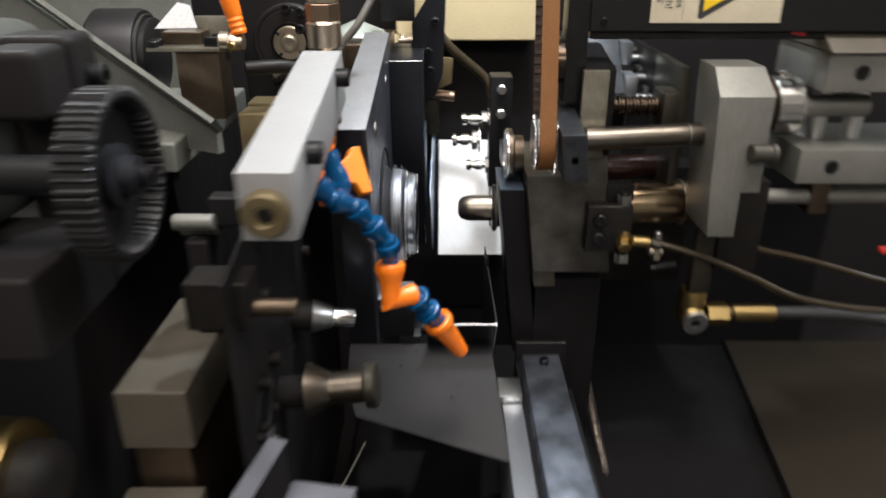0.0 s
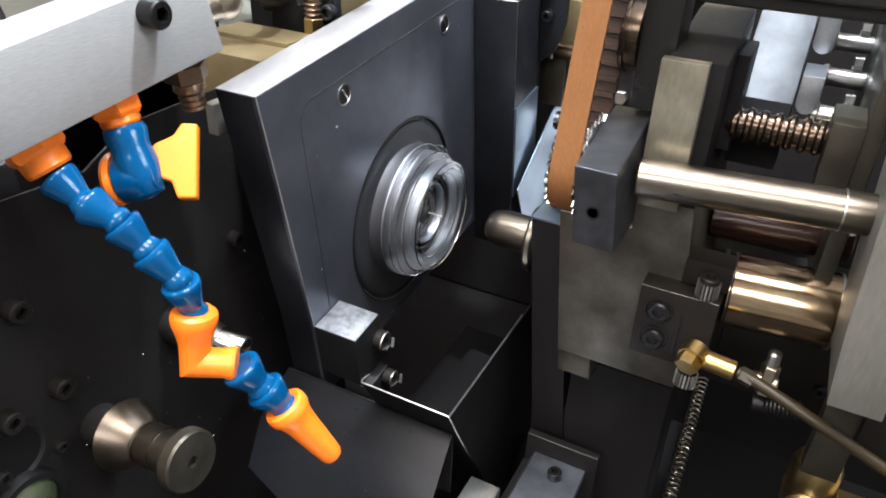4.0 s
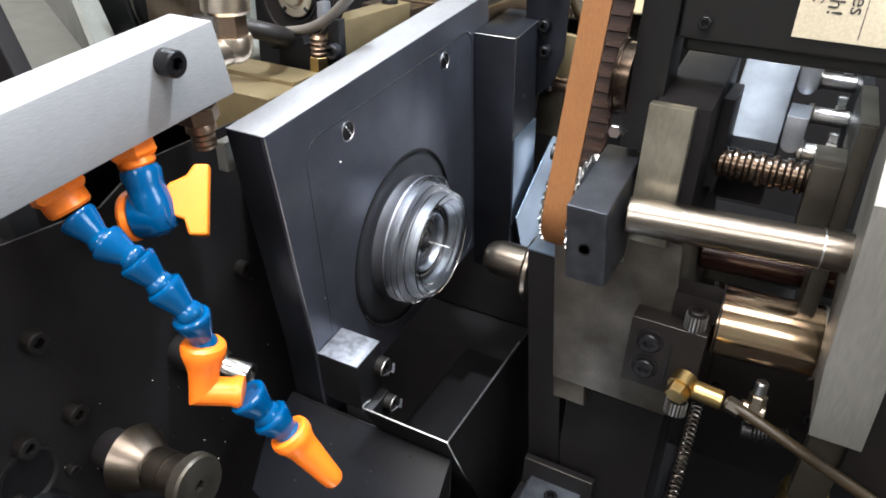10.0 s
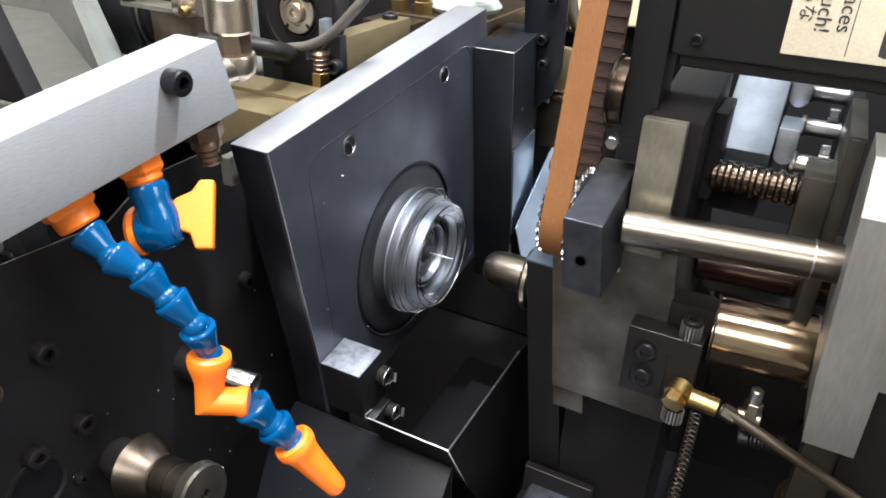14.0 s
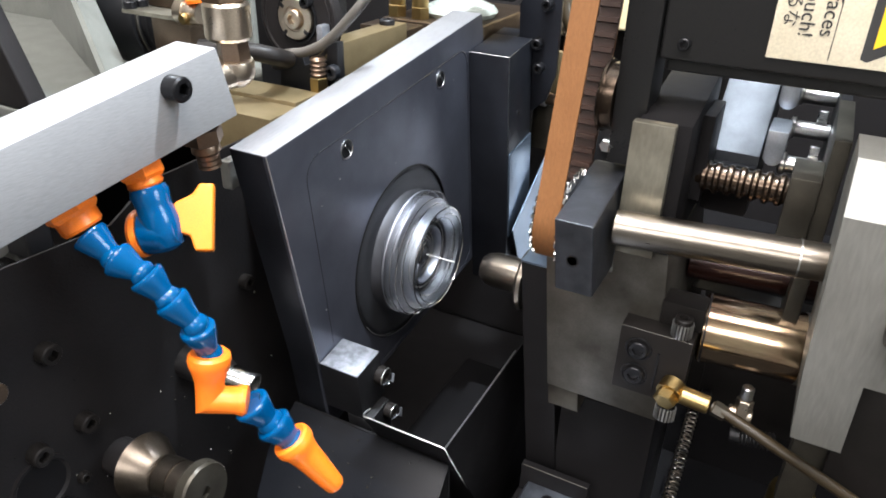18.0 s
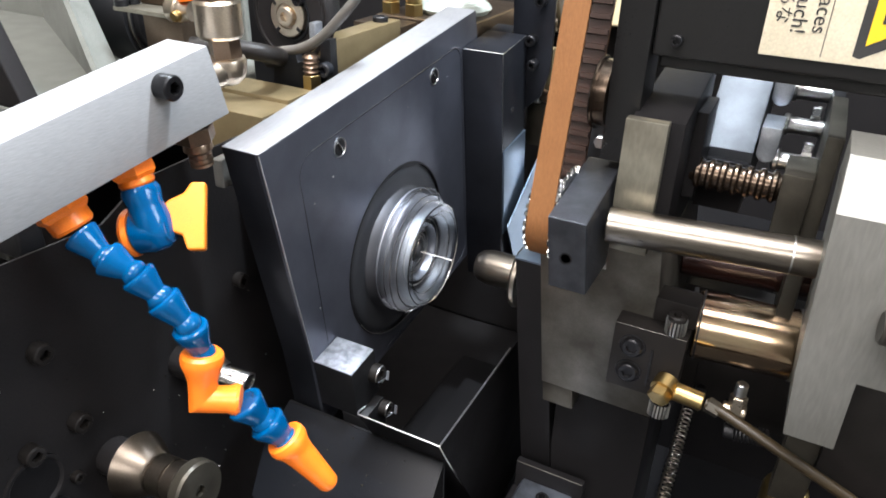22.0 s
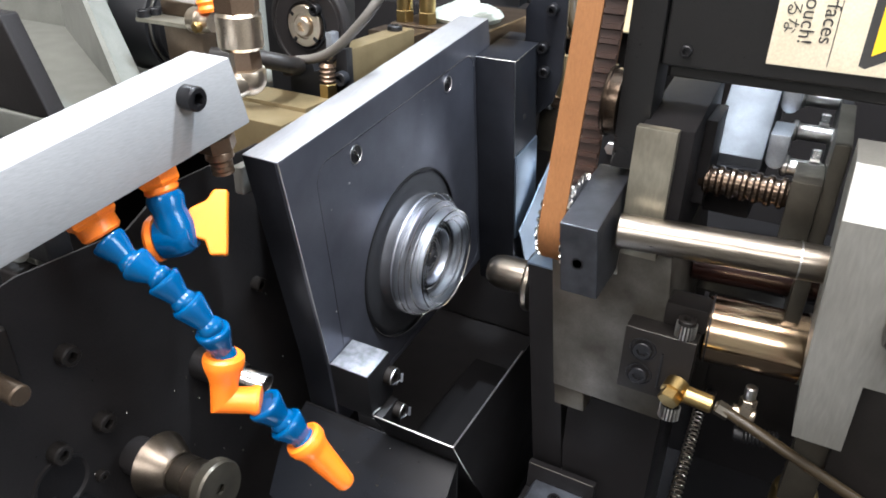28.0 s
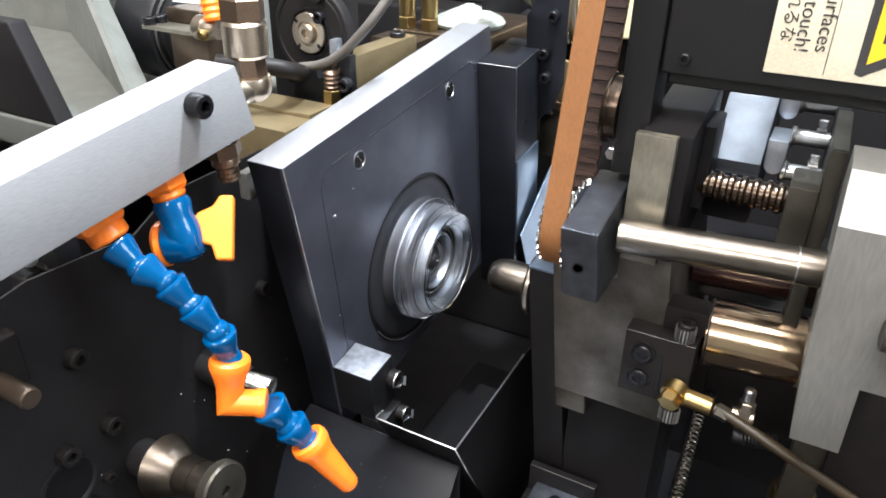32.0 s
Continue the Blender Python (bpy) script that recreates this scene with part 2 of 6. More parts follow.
M_COVER = material("grey_green_moulded_plastic", (0.060, 0.064, 0.058), 0.0, 0.42, (0.045, 0.048, 0.043), 20, 700, 0.08, 0.01)
M_WALL = material("hall_wall_paint", (0.74, 0.71, 0.66), 0.0, 0.7, (0.66, 0.63, 0.58), 2, 60)
M_FLOOR = material("hall_floor_paint", (0.20, 0.20, 0.19), 0.0, 0.5, (0.14, 0.14, 0.135), 3, 80)
M_ROTOR = material("spun_rotor_steel", (0.47, 0.51, 0.57), 1.0, 0.47, (0.14, 0.155, 0.18), 95, 1500, 0.10, 0.004, stain=1.0)
M_ROTOR_DARK = material("dark_rotor_steel", (0.105, 0.109, 0.122), 0.85, 0.50, (0.036, 0.037, 0.042), 80, 1500, 0.10, 0.004, stain=1.0)

# ---- mesh helpers ----
PLACED = {}


def thing(name, base, label, category, group="", kind=""):
    ob = new(name)
    ob.empty_display_size = 0.02
    m = Matrix.Translation(base)
    ob.matrix_world = m
    PLACED[ob] = m
    return tagged(ob, label, category, group, kind)


def part(name, bm, mat, parent, label="", m=None, smooth=True):
    """One mesh under a thing or under a part; the bmesh is in world metres (or in the frame m)."""
    if m is not None:
        bm.transform(m)
    root = parent
    while root not in PLACED:
        root = root.parent
    bm.transform(PLACED[root].inverted())
    bmesh.ops.recalc_face_normals(bm, faces=bm.faces)
    me = bpy.data.meshes.new(name)
    bm.to_mesh(me)
    bm.free()
    me.materials.append(mat)
    if smooth:
        me.set_sharp_from_angle(angle=radians(32))
    ob = new(name, me)
    ob.parent = parent
    if label:
        ob["label"] = label
    return ob


def solid(name, bm, mat, label, category, group="", kind="", m=None):
    """A thing of one mesh."""
    if m is not None:
        bm.transform(m)
    bmesh.ops.recalc_face_normals(bm, faces=bm.faces)
    co = [v.co.copy() for v in bm.verts]
    base = Vector((sum(c.x for c in co) / len(co), sum(c.y for c in co) / len(co), min(c.z for c in co)))
    bm.transform(Matrix.Translation(-base))
    me = bpy.data.meshes.new(name)
    bm.to_mesh(me)
    bm.free()
    me.materials.append(mat)
    me.set_sharp_from_angle(angle=radians(32))
    ob = new(name, me)
    ob.location = base
    PLACED[ob] = Matrix.Translation(base)
    return tagged(ob, label, category, group, kind)


def rounded_faces(bm):
    for f in bm.faces:
        f.smooth = True
    return bm


def bevel(bm, width, segs=2):
    edges = [e for e in bm.edges if len(e.link_faces) == 2 and e.calc_face_angle(0) > 0.5]
    if width > 0:
        segs = 5 if width > 0.0014 else segs
        bmesh.ops.bevel(bm, geom=edges, offset=width, segments=segs, affect="EDGES", profile=0.6, clamp_overlap=True)
    if width > 0.0014:
        rounded_faces(bm)
    return bm


def box(x0, y0, z0, x1, y1, z1, r=0.0008):
    bm = bmesh.new()
    bmesh.ops.create_cube(bm, size=1, matrix=Matrix.Translation(((x0 + x1) / 2, (y0 + y1) / 2, (z0 + z1) / 2)) @ Matrix.Diagonal((abs(x1 - x0), abs(y1 - y0), abs(z1 - z0), 1)))
    return bevel(bm, r)


def prism(points, axis, a, b, r=0.0008):
    """A polygon, pushed along an axis from a to b. points lie in the other two axes, in the order x, y, z."""
    bm = bmesh.new()

    def place(p, s):
        q = list(p)
        q.insert("xyz".index(axis), s)
        return q
    lo = [bm.verts.new(place(p, a)) for p in points]
    hi = [bm.verts.new(place(p, b)) for p in points]
    n = len(points)
    bm.faces.new(lo)
    bm.faces.new(hi[::-1])
    for i in range(n):
        bm.faces.new((lo[i], lo[(i + 1) % n], hi[(i + 1) % n], hi[i]))
    bmesh.ops.recalc_face_normals(bm, faces=bm.faces)
    return bevel(bm, r)


def turn_to(axis, way=1):
    """Turns local z to the axis."""
    v = Vector(axis) if not isinstance(axis, str) else Vector({"x": (1, 0, 0), "y": (0, 1, 0), "z": (0, 0, 1)}[axis]) * way
    return v.to_track_quat("Z", "Y").to_matrix().to_4x4()


def hexed(theta, r):
    k = math.pi / 3
    return r * math.cos(k / 2) / math.cos((theta % k) - k / 2)


def lathe(profile, at, axis="x", segs=40, six=(), teeth=0, depth=0.0):
    """A turned body. profile: (along, radius); six: indices of profile points that are hexagonal; teeth: notches in the rim."""
    bm = bmesh.new()
    rings = []
    for k, (a, r) in enumerate(profile):
        if r < 1e-6:
            rings.append([bm.verts.new((0, 0, a))])
            continue
        ring = []
        for i in range(segs):
            t = 2 * math.pi * i / segs
            q = hexed(t, r) if k in six else r
            if teeth and r > depth * 3:
                q -= depth * (0.5 + 0.5 * math.copysign(1, math.sin(t * teeth)))
            ring.append(bm.verts.new((q * math.cos(t), q * math.sin(t), a)))
        rings.append(ring)
    for p, q in zip(rings, rings[1:]):
        for i in range(segs):
            j = (i + 1) % segs
            if len(p) == 1 and len(q) == 1:
                continue
            if len(p) == 1:
                bm.faces.new((p[0], q[i], q[j]))
            elif len(q) == 1:
                bm.faces.new((p[i], p[j], q[0]))
            else:
                bm.faces.new((p[i], p[j], q[j], q[i]))
    bm.transform(Matrix.Translation(at) @ turn_to(axis))
    return rounded_faces(bm)


def arc_body(profile, at, axis, t0, t1, steps=10):
    """A stretch of a turned body, from t0 to t1 degrees, with closed ends; the profile is a closed loop."""
    bm = bmesh.new()
    rows = []
    for i in range(steps + 1):
        t = radians(t0 + (t1 - t0) * i / steps)
        rows.append([bm.verts.new((q * math.cos(t), q * math.sin(t), a)) for a, q in profile])
    n = len(profile)
    for p, q in zip(rows, rows[1:]):
        for k in range(n):
            bm.faces.new((p[k], p[(k + 1) % n], q[(k + 1) % n], q[k]))
    bm.faces.new(rows[0])
    bm.faces.new(rows[-1][::-1])
    bm.transform(Matrix.Translation(at) @ turn_to(axis))
    bmesh.ops.recalc_face_normals(bm, faces=bm.faces)
    return rounded_faces(bm)


def rod(at, axis, length, r, segs=32, c=0.0008, start=0.0):
    return lathe([(start, 0), (start, r - c), (start + c, r), (start + length - c, r), (start + length, r - c), (start + length, 0)], at, axis, segs)


def hexnut(at, axis, length, r, bore=0.0, c=0.0006):
    return lathe([(0, bore), (0, r - c), (c, r), (length - c, r), (length, r - c), (length, bore)] + ([(0, bore)] if bore else []), at, axis, 36, six=(1, 2, 3, 4))


def cap_screw(at, axis, r=0.004, h=None, segs=30):
    """Socket head: at is the seat, axis points out of the surface."""
    h = h or 1.3 * r
    c = 0.12 * r
    return lathe([(0, 0), (0, r), (h - c, r), (h, r - c), (h, 0.56 * r), (h * 0.4, 0.54 * r), (h * 0.4, 0)], at, axis, segs, six=(4, 5))


def knurl(at, axis, length, r, n=18):
    """Straight knurling: raised ribs round a screw head."""
    m = Matrix.Translation(at) @ turn_to(axis)
    ribs = []
    for k in range(n):
        b = box(-0.00055, r - 0.0014, 0.0004, 0.00055, r, length - 0.0006, 0.0002)
        b.transform(m @ Matrix.Rotation(2 * math.pi * k / n, 4, "Z"))
        ribs.append(b)
    return joined(*ribs)


def tube(points, r, segs=12, steps=6, closed=False):
    """A round bar along a smooth line."""
    pts = [Vector(p) for p in points]
    line = []
    n = len(pts)
    for i in range(n - 1):
        p0, p1, p2, p3 = pts[max(i - 1, 0)], pts[i], pts[i + 1], pts[min(i + 2, n - 1)]
        for s in range(steps):
            t = s / steps
            line.append(0.5 * ((2 * p1) + (p2 - p0) * t + (2 * p0 - 5 * p1 + 4 * p2 - p3) * t * t + (3 * p1 - p0 - 3 * p2 + p3) * t ** 3))
    line.append(pts[-1])
    return sweep(line, r, segs)


def sweep(line, r, segs=8):
    bm = bmesh.new()
    rings = []
    side = None
    for i, p in enumerate(line):
        d = (line[min(i + 1, len(line) - 1)] - line[max(i - 1, 0)]).normalized()
        if side is None:
            side = d.orthogonal().normalized()
        side = (side - d * side.dot(d)).normalized()
        up = d.cross(side)
        rings.append([bm.verts.new(p + (side * math.cos(2 * math.pi * k / segs) + up * math.sin(2 * math.pi * k / segs)) * r) for k in range(segs)])
    for a, b in zip(rings, rings[1:]):
        for k in range(segs):
            bm.faces.new((a[k], a[(k + 1) % segs], b[(k + 1) % segs], b[k]))
    bm.faces.new(rings[0][::-1])
    bm.faces.new(rings[-1])
    return rounded_faces(bm)


def helix(a, b, r, wire, turns, per=12, segs=6):
    a, b = Vector(a), Vector(b)
    m = Matrix.Translation(a) @ turn_to(b - a)
    length = (b - a).length
    n = int(turns * per)
    return sweep([m @ Vector((r * math.cos(2 * math.pi * i / per), r * math.sin(2 * math.pi * i / per), length * i / n)) for i in range(n + 1)], wire, segs)


def sheet(points, thick):
    """A flat plate on a polygon in space."""
    bm = bmesh.new()
    vs = [Vector(p) for p in points]
    nrm = (vs[1] - vs[0]).cross(vs[2] - vs[0]).normalized() * thick
    lo = [bm.verts.new(v) for v in vs]
    hi = [bm.verts.new(v + nrm) for v in vs]
    n = len(vs)
    bm.faces.new(lo[::-1])
    bm.faces.new(hi)
    for i in range(n):
        bm.faces.new((lo[i], hi[i], hi[(i + 1) % n], lo[(i + 1) % n]))
    return bevel(bm, min(0.0004, thick * 0.3), 1)


def joined(*bms):
    out = bms[0]
    for b in bms[1:]:
        me = bpy.data.meshes.new("tmp")
        b.to_mesh(me)
        b.free()
        out.from_mesh(me)
        bpy.data.meshes.remove(me)
    return out


def rounded(y0, z0, y1, z1, r, n=6):
    """A rectangle with round corners, as points."""
    pts = []
    for cy, cz, a in ((y1 - r, z1 - r, 0), (y0 + r, z1 - r, 90), (y0 + r, z0 + r, 180), (y1 - r, z0 + r, 270)):
        for i in range(n + 1):
            t = radians(a + 90 * i / n)
            pts.append((cy + r * math.cos(t), cz + r * math.sin(t)))
    return pts


def lean(bm, z0, k=-0.105):
    """Leans a body sideways, with its level z0 in place."""
    for v in bm.verts:
        v.co.x += k * (v.co.z - z0)
    return bm


def drops(n, seed, place, small=0.0004, large=0.0010):
    """Flat beads of oil on a surface; place gives a point from two numbers between 0 and 1."""
    rng = random.Random(seed)
    bm = bmesh.new()
    for _ in range(n):
        p = place(rng.random(), rng.random())
        r = small + (large - small) * rng.random() ** 2
        bmesh.ops.create_icosphere(bm, subdivisions=1, radius=r, matrix=Matrix.Translation(p))
    return rounded_faces(bm)


# the frame of the tilted head: x as in the world, y along its top edge, z square to it
TILTED = pose(0, 0.527, 1.213, 7.6)
AXIS_Y, AXIS_Z = 0.675, 1.0885

# ---- hall ----


def build_hall():
    # closed room out of view, added to bounce light and be mirrored in metal
    solid("floor", box(-4, -4, -0.1, 4, 5, 0, 0), M_FLOOR, "grey painted concrete hall floor under the machine", "floor", kind="structure")
    solid("ceiling", box(-4, -4, 3.2, 4, 5, 3.3, 0), M_WALL, "plain light ceiling, unseen, added for bounce light", "ceiling", kind="structure")
    solid("wall_north", box(-4, 5, 0, 4, 5.1, 3.2, 0), M_WALL, "plain wall, unseen, added for bounce light and reflections", "wall", kind="structure")
    solid("wall_south", box(-4, -4.1, 0, 4, -4, 3.2, 0), M_WALL, "plain wall, unseen, added for bounce light and reflections", "wall", kind="structure")
    solid("wall_west", box(-4.1, -4, 0, -4, 5, 3.2, 0), M_WALL, "plain wall, unseen, added for bounce light and reflections", "wall", kind="structure")
    solid("wall_east", box(4, -4, 0, 4.1, 5, 3.2, 0), M_WALL, "plain wall, unseen, added for bounce light and reflections", "wall", kind="structure")


def build_base():
    """The black bed, with the deep bay under the tools."""
    bed = thing("machine_bed", (0.05, 0.75, 0), "black painted cast machine bed, oily, standing on the floor", "machine bed")
    part("plinth", box(-0.75, 0.2, 0.0, 0.95, 1.25, 0.8, 0.01), M_CAST, bed)
    part("rear_wall", box(-0.75, 1.0, 0.8, 0.95, 1.25, 1.22, 0.006), M_CAST, bed)
    part("rear_cover", box(-0.75, 1.06, 1.22, 0.95, 1.1, 1.7, 0.004), M_CAST, bed)
    # the shade of the deep bay is put into this wall and floor colour
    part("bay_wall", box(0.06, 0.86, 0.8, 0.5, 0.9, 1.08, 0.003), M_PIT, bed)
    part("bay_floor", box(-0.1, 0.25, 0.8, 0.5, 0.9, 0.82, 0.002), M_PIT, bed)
    part("bed_side", box(-0.46, 0.25, 0.80, -0.30, 1.0, 1.154, 0.004), M_CAST, bed)
    return bed


# ---- tilted head: plate, rotor, bar ----


# the round window of the plate, on the rotor's axis
BORE = tuple((TILTED.inverted() @ Vector((-0.058, AXIS_Y + 0.002, AXIS_Z - 0.0035)))[1:])


def build_plate():
    p = thing("head_plate", (-0.07, 0.64, 0.98), "black oxide steel head plate with bright ground top edge", "machine plate")
    outline = [(0.0, 0.0), (0.2755, 0.0), (0.30, -0.23), (0.012, -0.23), (0.0113, -0.165)]
    # body darker than the face skin: shade on the plate's edges, put into colour
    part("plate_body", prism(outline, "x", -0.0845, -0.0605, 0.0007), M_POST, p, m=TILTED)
    # front skin with a round window, split by a fine joint from the inset cover
    a, b = 0.0302, 0.2465
    ring = rounded(a, -0.225, b, -0.0187, 0.014, 6)
    cover = window_plate(ring, BORE, 0.0700, -0.0605, -0.0582)
    part("inset_cover", cover, M_OXIDE, p, "inset cover with a round window", m=TILTED)
    outer = rounded(a - 0.0006, -0.2256, b + 0.0006, -0.0181, 0.0145, 6)
    part("face_frame", framed([(0.0, 0.0), (0.2755, 0.0), (0.30, -0.23), (0.012, -0.23), (0.0113, -0.165)], outer, -0.0605, -0.0580), M_OXIDE, p, m=TILTED)
    part("ground_edge", box(-0.0843, 0.0002, -0.0002, -0.0582, 0.2752, 0.0006, 0.0003), M_GROUND, p, "bright ground top edge", m=TILTED)
    corner = [Vector((-0.0581, a + 0.0142 - 0.0145 * math.cos(radians(q)), -0.0327 + 0.0145 * math.sin(radians(q)))) for q in (15, 30, 45, 60, 75, 90)]
    part("joint_groove", sweep([Vector((-0.0580, a - 0.0003, w)) for w in (-0.16, -0.10, -0.05, -0.034)] + corner, 0.00022, 6), M_BLACK, p, "fine dark joint", m=TILTED)
    part("joint_edge", sweep(corner[2:] + [Vector((-0.0581, v, -0.0182)) for v in (0.10, 0.18, b - 0.012)] + [Vector((-0.0581, b - 0.012 + 0.0124 * math.sin(radians(q)), -0.0306 + 0.0124 * math.cos(radians(q)))) for q in (20, 45, 70, 90)], 0.0002, 6), M_STEEL, p, "fine bright joint", m=TILTED)
    # thin steel line that draws the edge's highlight along with its wear
    part("edge_line", sweep([Vector((-0.0580, 0.0002, -0.0005)), Vector((-0.0580, 0.0060, -0.085)), Vector((-0.0580, 0.0113, -0.1640))], 0.00045, 6), M_STEEL, p, "bright edge line, wear and highlight in one", m=TILTED)
    part("window_rim", lathe([(0, 0.0698), (0.0008, 0.0706), (0.0012, 0.0700), (0.0012, 0.0690), (-0.006, 0.0690)], (-0.0588, *BORE), "x", 96), M_OXIDE_DARK, p, m=TILTED)
    # lower arc of the rim laid in steel as a drawn glint
    part("rim_glint", sweep([Vector((-0.0572, BORE[0] + 0.0697 * math.cos(radians(a)), BORE[1] + 0.0697 * math.sin(radians(a)))) for a in range(205, 311, 5)], 0.0003, 6), M_STEEL, p, "bright arc on the rim, wear and glint in one", m=TILTED)
    for v, w in ((0.0728, -0.0289), (0.2009, -0.0288)):
        s = part("slotted_screw", lathe([(0, 0), (0, 0.0056), (0.0006, 0.0056), (0.001, 0.005), (0.001, 0.0)], (-0.0585, v, w), "x", 28), M_BLACK, p, m=TILTED)
        part("screw_slot", box(-0.0576, v - 0.0007, w - 0.0044, -0.0570, v + 0.0007, w + 0.0044, 0.0001), M_CHROME, s, "bright slot", m=TILTED @ Matrix.Translation((0, v, w)) @ pose(0, 0, 0, 28) @ Matrix.Translation((0, -v, -w)))
        part("screw_bore", lathe([(0, 0.0056), (0.0012, 0.0062), (0.0012, 0.0066), (0, 0.0066)], (-0.0588, v, w), "x", 28), M_STEEL, s, m=TILTED)
    part("pin_mark", lathe([(0, 0), (0, 0.0008), (0.0004, 0.0006), (0.0004, 0)], (-0.0582, 0.028, -0.129), "x", 10), M_STEEL, p, m=TILTED)
    part("pin_mark", lathe([(0, 0), (0, 0.0007), (0.0004, 0.0005), (0.0004, 0)], (-0.0582, 0.062, -0.045), "x", 10), M_STEEL, p, m=TILTED)
    part("bore_back", lathe([(0, 0), (0, 0.0694)], (-0.0598, *BORE), "x", 48), M_POST, p, m=TILTED)
    oil = part("oil_drops", drops(6, 5, lambda u, v: (-0.0579, 0.034 + 0.20 * u, -0.080 + 0.058 * v), 0.00018, 0.00036), M_STEEL, p, "fine bright metal specks", m=TILTED)
    oil["kind"] = "stuff"
    # foot bracket
    foot = thing("plate_foot", (-0.04, 0.57, 1.0), "small steel foot block with worn bright top under the plate", "bracket")
    part("foot_block", box(-0.0578, 0.0115, -0.205, -0.0265, 0.040, -0.165, 0.0006), M_OXIDE_DARK, foot, m=TILTED)
    part("foot_top", box(-0.0576, 0.0117, -0.1652, -0.0267, 0.0398, -0.1642, 0.0003), M_SCUFF, foot, "bright worn top", m=TILTED)
    for v, w, x, q in ((0.0355, -0.1830, -0.0262, 0.0070), (0.0320, -0.2120, -0.020, 0.0056)):
        sc = part("cap_screw", cap_screw((x, v, w), "x", q, 0.0065), M_OILBLACK, foot, m=TILTED)
        # steel arcs laid on the screw head as drawn-in glints
        part("screw_glint", sweep([Vector((x + 0.0063, v + q * math.cos(radians(a)), w + q * math.sin(radians(a)))) for a in range(60, 200, 14)], 0.0004, 6), M_STEEL, sc, "bright edge line, wear and highlight in one", m=TILTED)
        part("screw_glint", sweep([Vector((x + 0.0063, v + q * math.cos(radians(a)), w + q * math.sin(radians(a)))) for a in range(265, 305, 10)], 0.0004, 6), M_STEEL, sc, "bright edge line, wear and highlight in one", m=TILTED)
        part("spring_clip", joined(sheet([(x + 0.0068, v - 0.006, w - 0.0015), (x + 0.0068, v + 0.005, w - 0.0065), (x + 0.0074, v + 0.005, w - 0.0058), (x + 0.0074, v - 0.006, w - 0.0008)], 0.0005), sheet([(x + 0.0068, v + 0.0045, w - 0.0085), (x + 0.0068, v + 0.0065, w - 0.0015), (x + 0.0085, v + 0.0070, w - 0.0015), (x + 0.0085, v + 0.0050, w - 0.0085)], 0.0006)), M_SHEET, sc, m=TILTED)
    part("screw_leg", box(-0.040, 0.0115, -0.235, -0.0205, 0.036, -0.2055, 0.0006), M_OXIDE_DARK, foot, m=TILTED)


def window_plate(ring, centre, radius, x0, x1):
    """A plate with a round hole, as a strip between its outline and the circle."""
    bm = bmesh.new()
    n = 96
    cy, cz = centre

    def edge(t):
        d = Vector((math.cos(t), math.sin(t)))
        best = 1e9
        for i in range(len(ring)):
            p, q = Vector(ring[i]) - Vector(centre), Vector(ring[(i + 1) % len(ring)]) - Vector(centre)
            e = q - p
            det = d.x * -e.y + d.y * e.x
            if abs(det) < 1e-12:
                continue
            s = (p.x * -e.y + p.y * e.x) / det
            u = (d.x * p.y - d.y * p.x) / det
            if s > 0 and -1e-6 <= u <= 1 + 1e-6:
                best = min(best, s)
        return cy + d.x * best, cz + d.y * best
    angles = sorted({round(2 * math.pi * i / n, 6) for i in range(n)} | {round(math.atan2(p[1] - cz, p[0] - cy) % (2 * math.pi), 6) for p in ring})
    rows = []
    for t in angles:
        o = edge(t)
        i = (cy + radius * math.cos(t), cz + radius * math.sin(t))
        if (Vector(o) - Vector(centre)).length < radius + 0.0002:
            o = (cy + (radius + 0.0002) * math.cos(t), cz + (radius + 0.0002) * math.sin(t))
        rows.append([bm.verts.new((x0, *o)), bm.verts.new((x1, *o)), bm.verts.new((x1, *i)), bm.verts.new((x0, *i))])
    for a, b in zip(rows, rows[1:] + rows[:1]):
        for k in range(4):
            bm.faces.new((a[k], a[(k + 1) % 4], b[(k + 1) % 4], b[k]))
    return bm


def framed(outline, ring, x0, x1):
    """The face round an inset: the outline less the ring."""
    bm = bmesh.new()
    cy = sum(p[0] for p in ring) / len(ring)
    cz = sum(p[1] for p in ring) / len(ring)

    def meet(t, poly):
        d = Vector((math.cos(t), math.sin(t)))
        best = 0
        for i in range(len(poly)):
            p, q = Vector(poly[i]) - Vector((cy, cz)), Vector(poly[(i + 1) % len(poly)]) - Vector((cy, cz))
            e = q - p
            det = d.x * -e.y + d.y * e.x
            if abs(det) < 1e-12:
                continue
            s = (p.x * -e.y + p.y * e.x) / det
            u = (d.x * p.y - d.y * p.x) / det
            if s > 0 and -1e-6 <= u <= 1 + 1e-6:
                best = max(best, s)
        return cy + d.x * best, cz + d.y * best
    angles = sorted({round(math.atan2(p[1] - cz, p[0] - cy) % (2 * math.pi), 6) for p in list(ring) + list(outline)})
    rows = []
    for t in angles:
        o, i = meet(t, outline), meet(t, ring)
        rows.append([bm.verts.new((x0, *o)), bm.verts.new((x1, *o)), bm.verts.new((x1, *i)), bm.verts.new((x0, *i))])
    for a, b in zip(rows, rows[1:] + rows[:1]):
        for k in range(4):
            bm.faces.new((a[k], a[(k + 1) % 4], b[(k + 1) % 4], b[k]))
    return bm


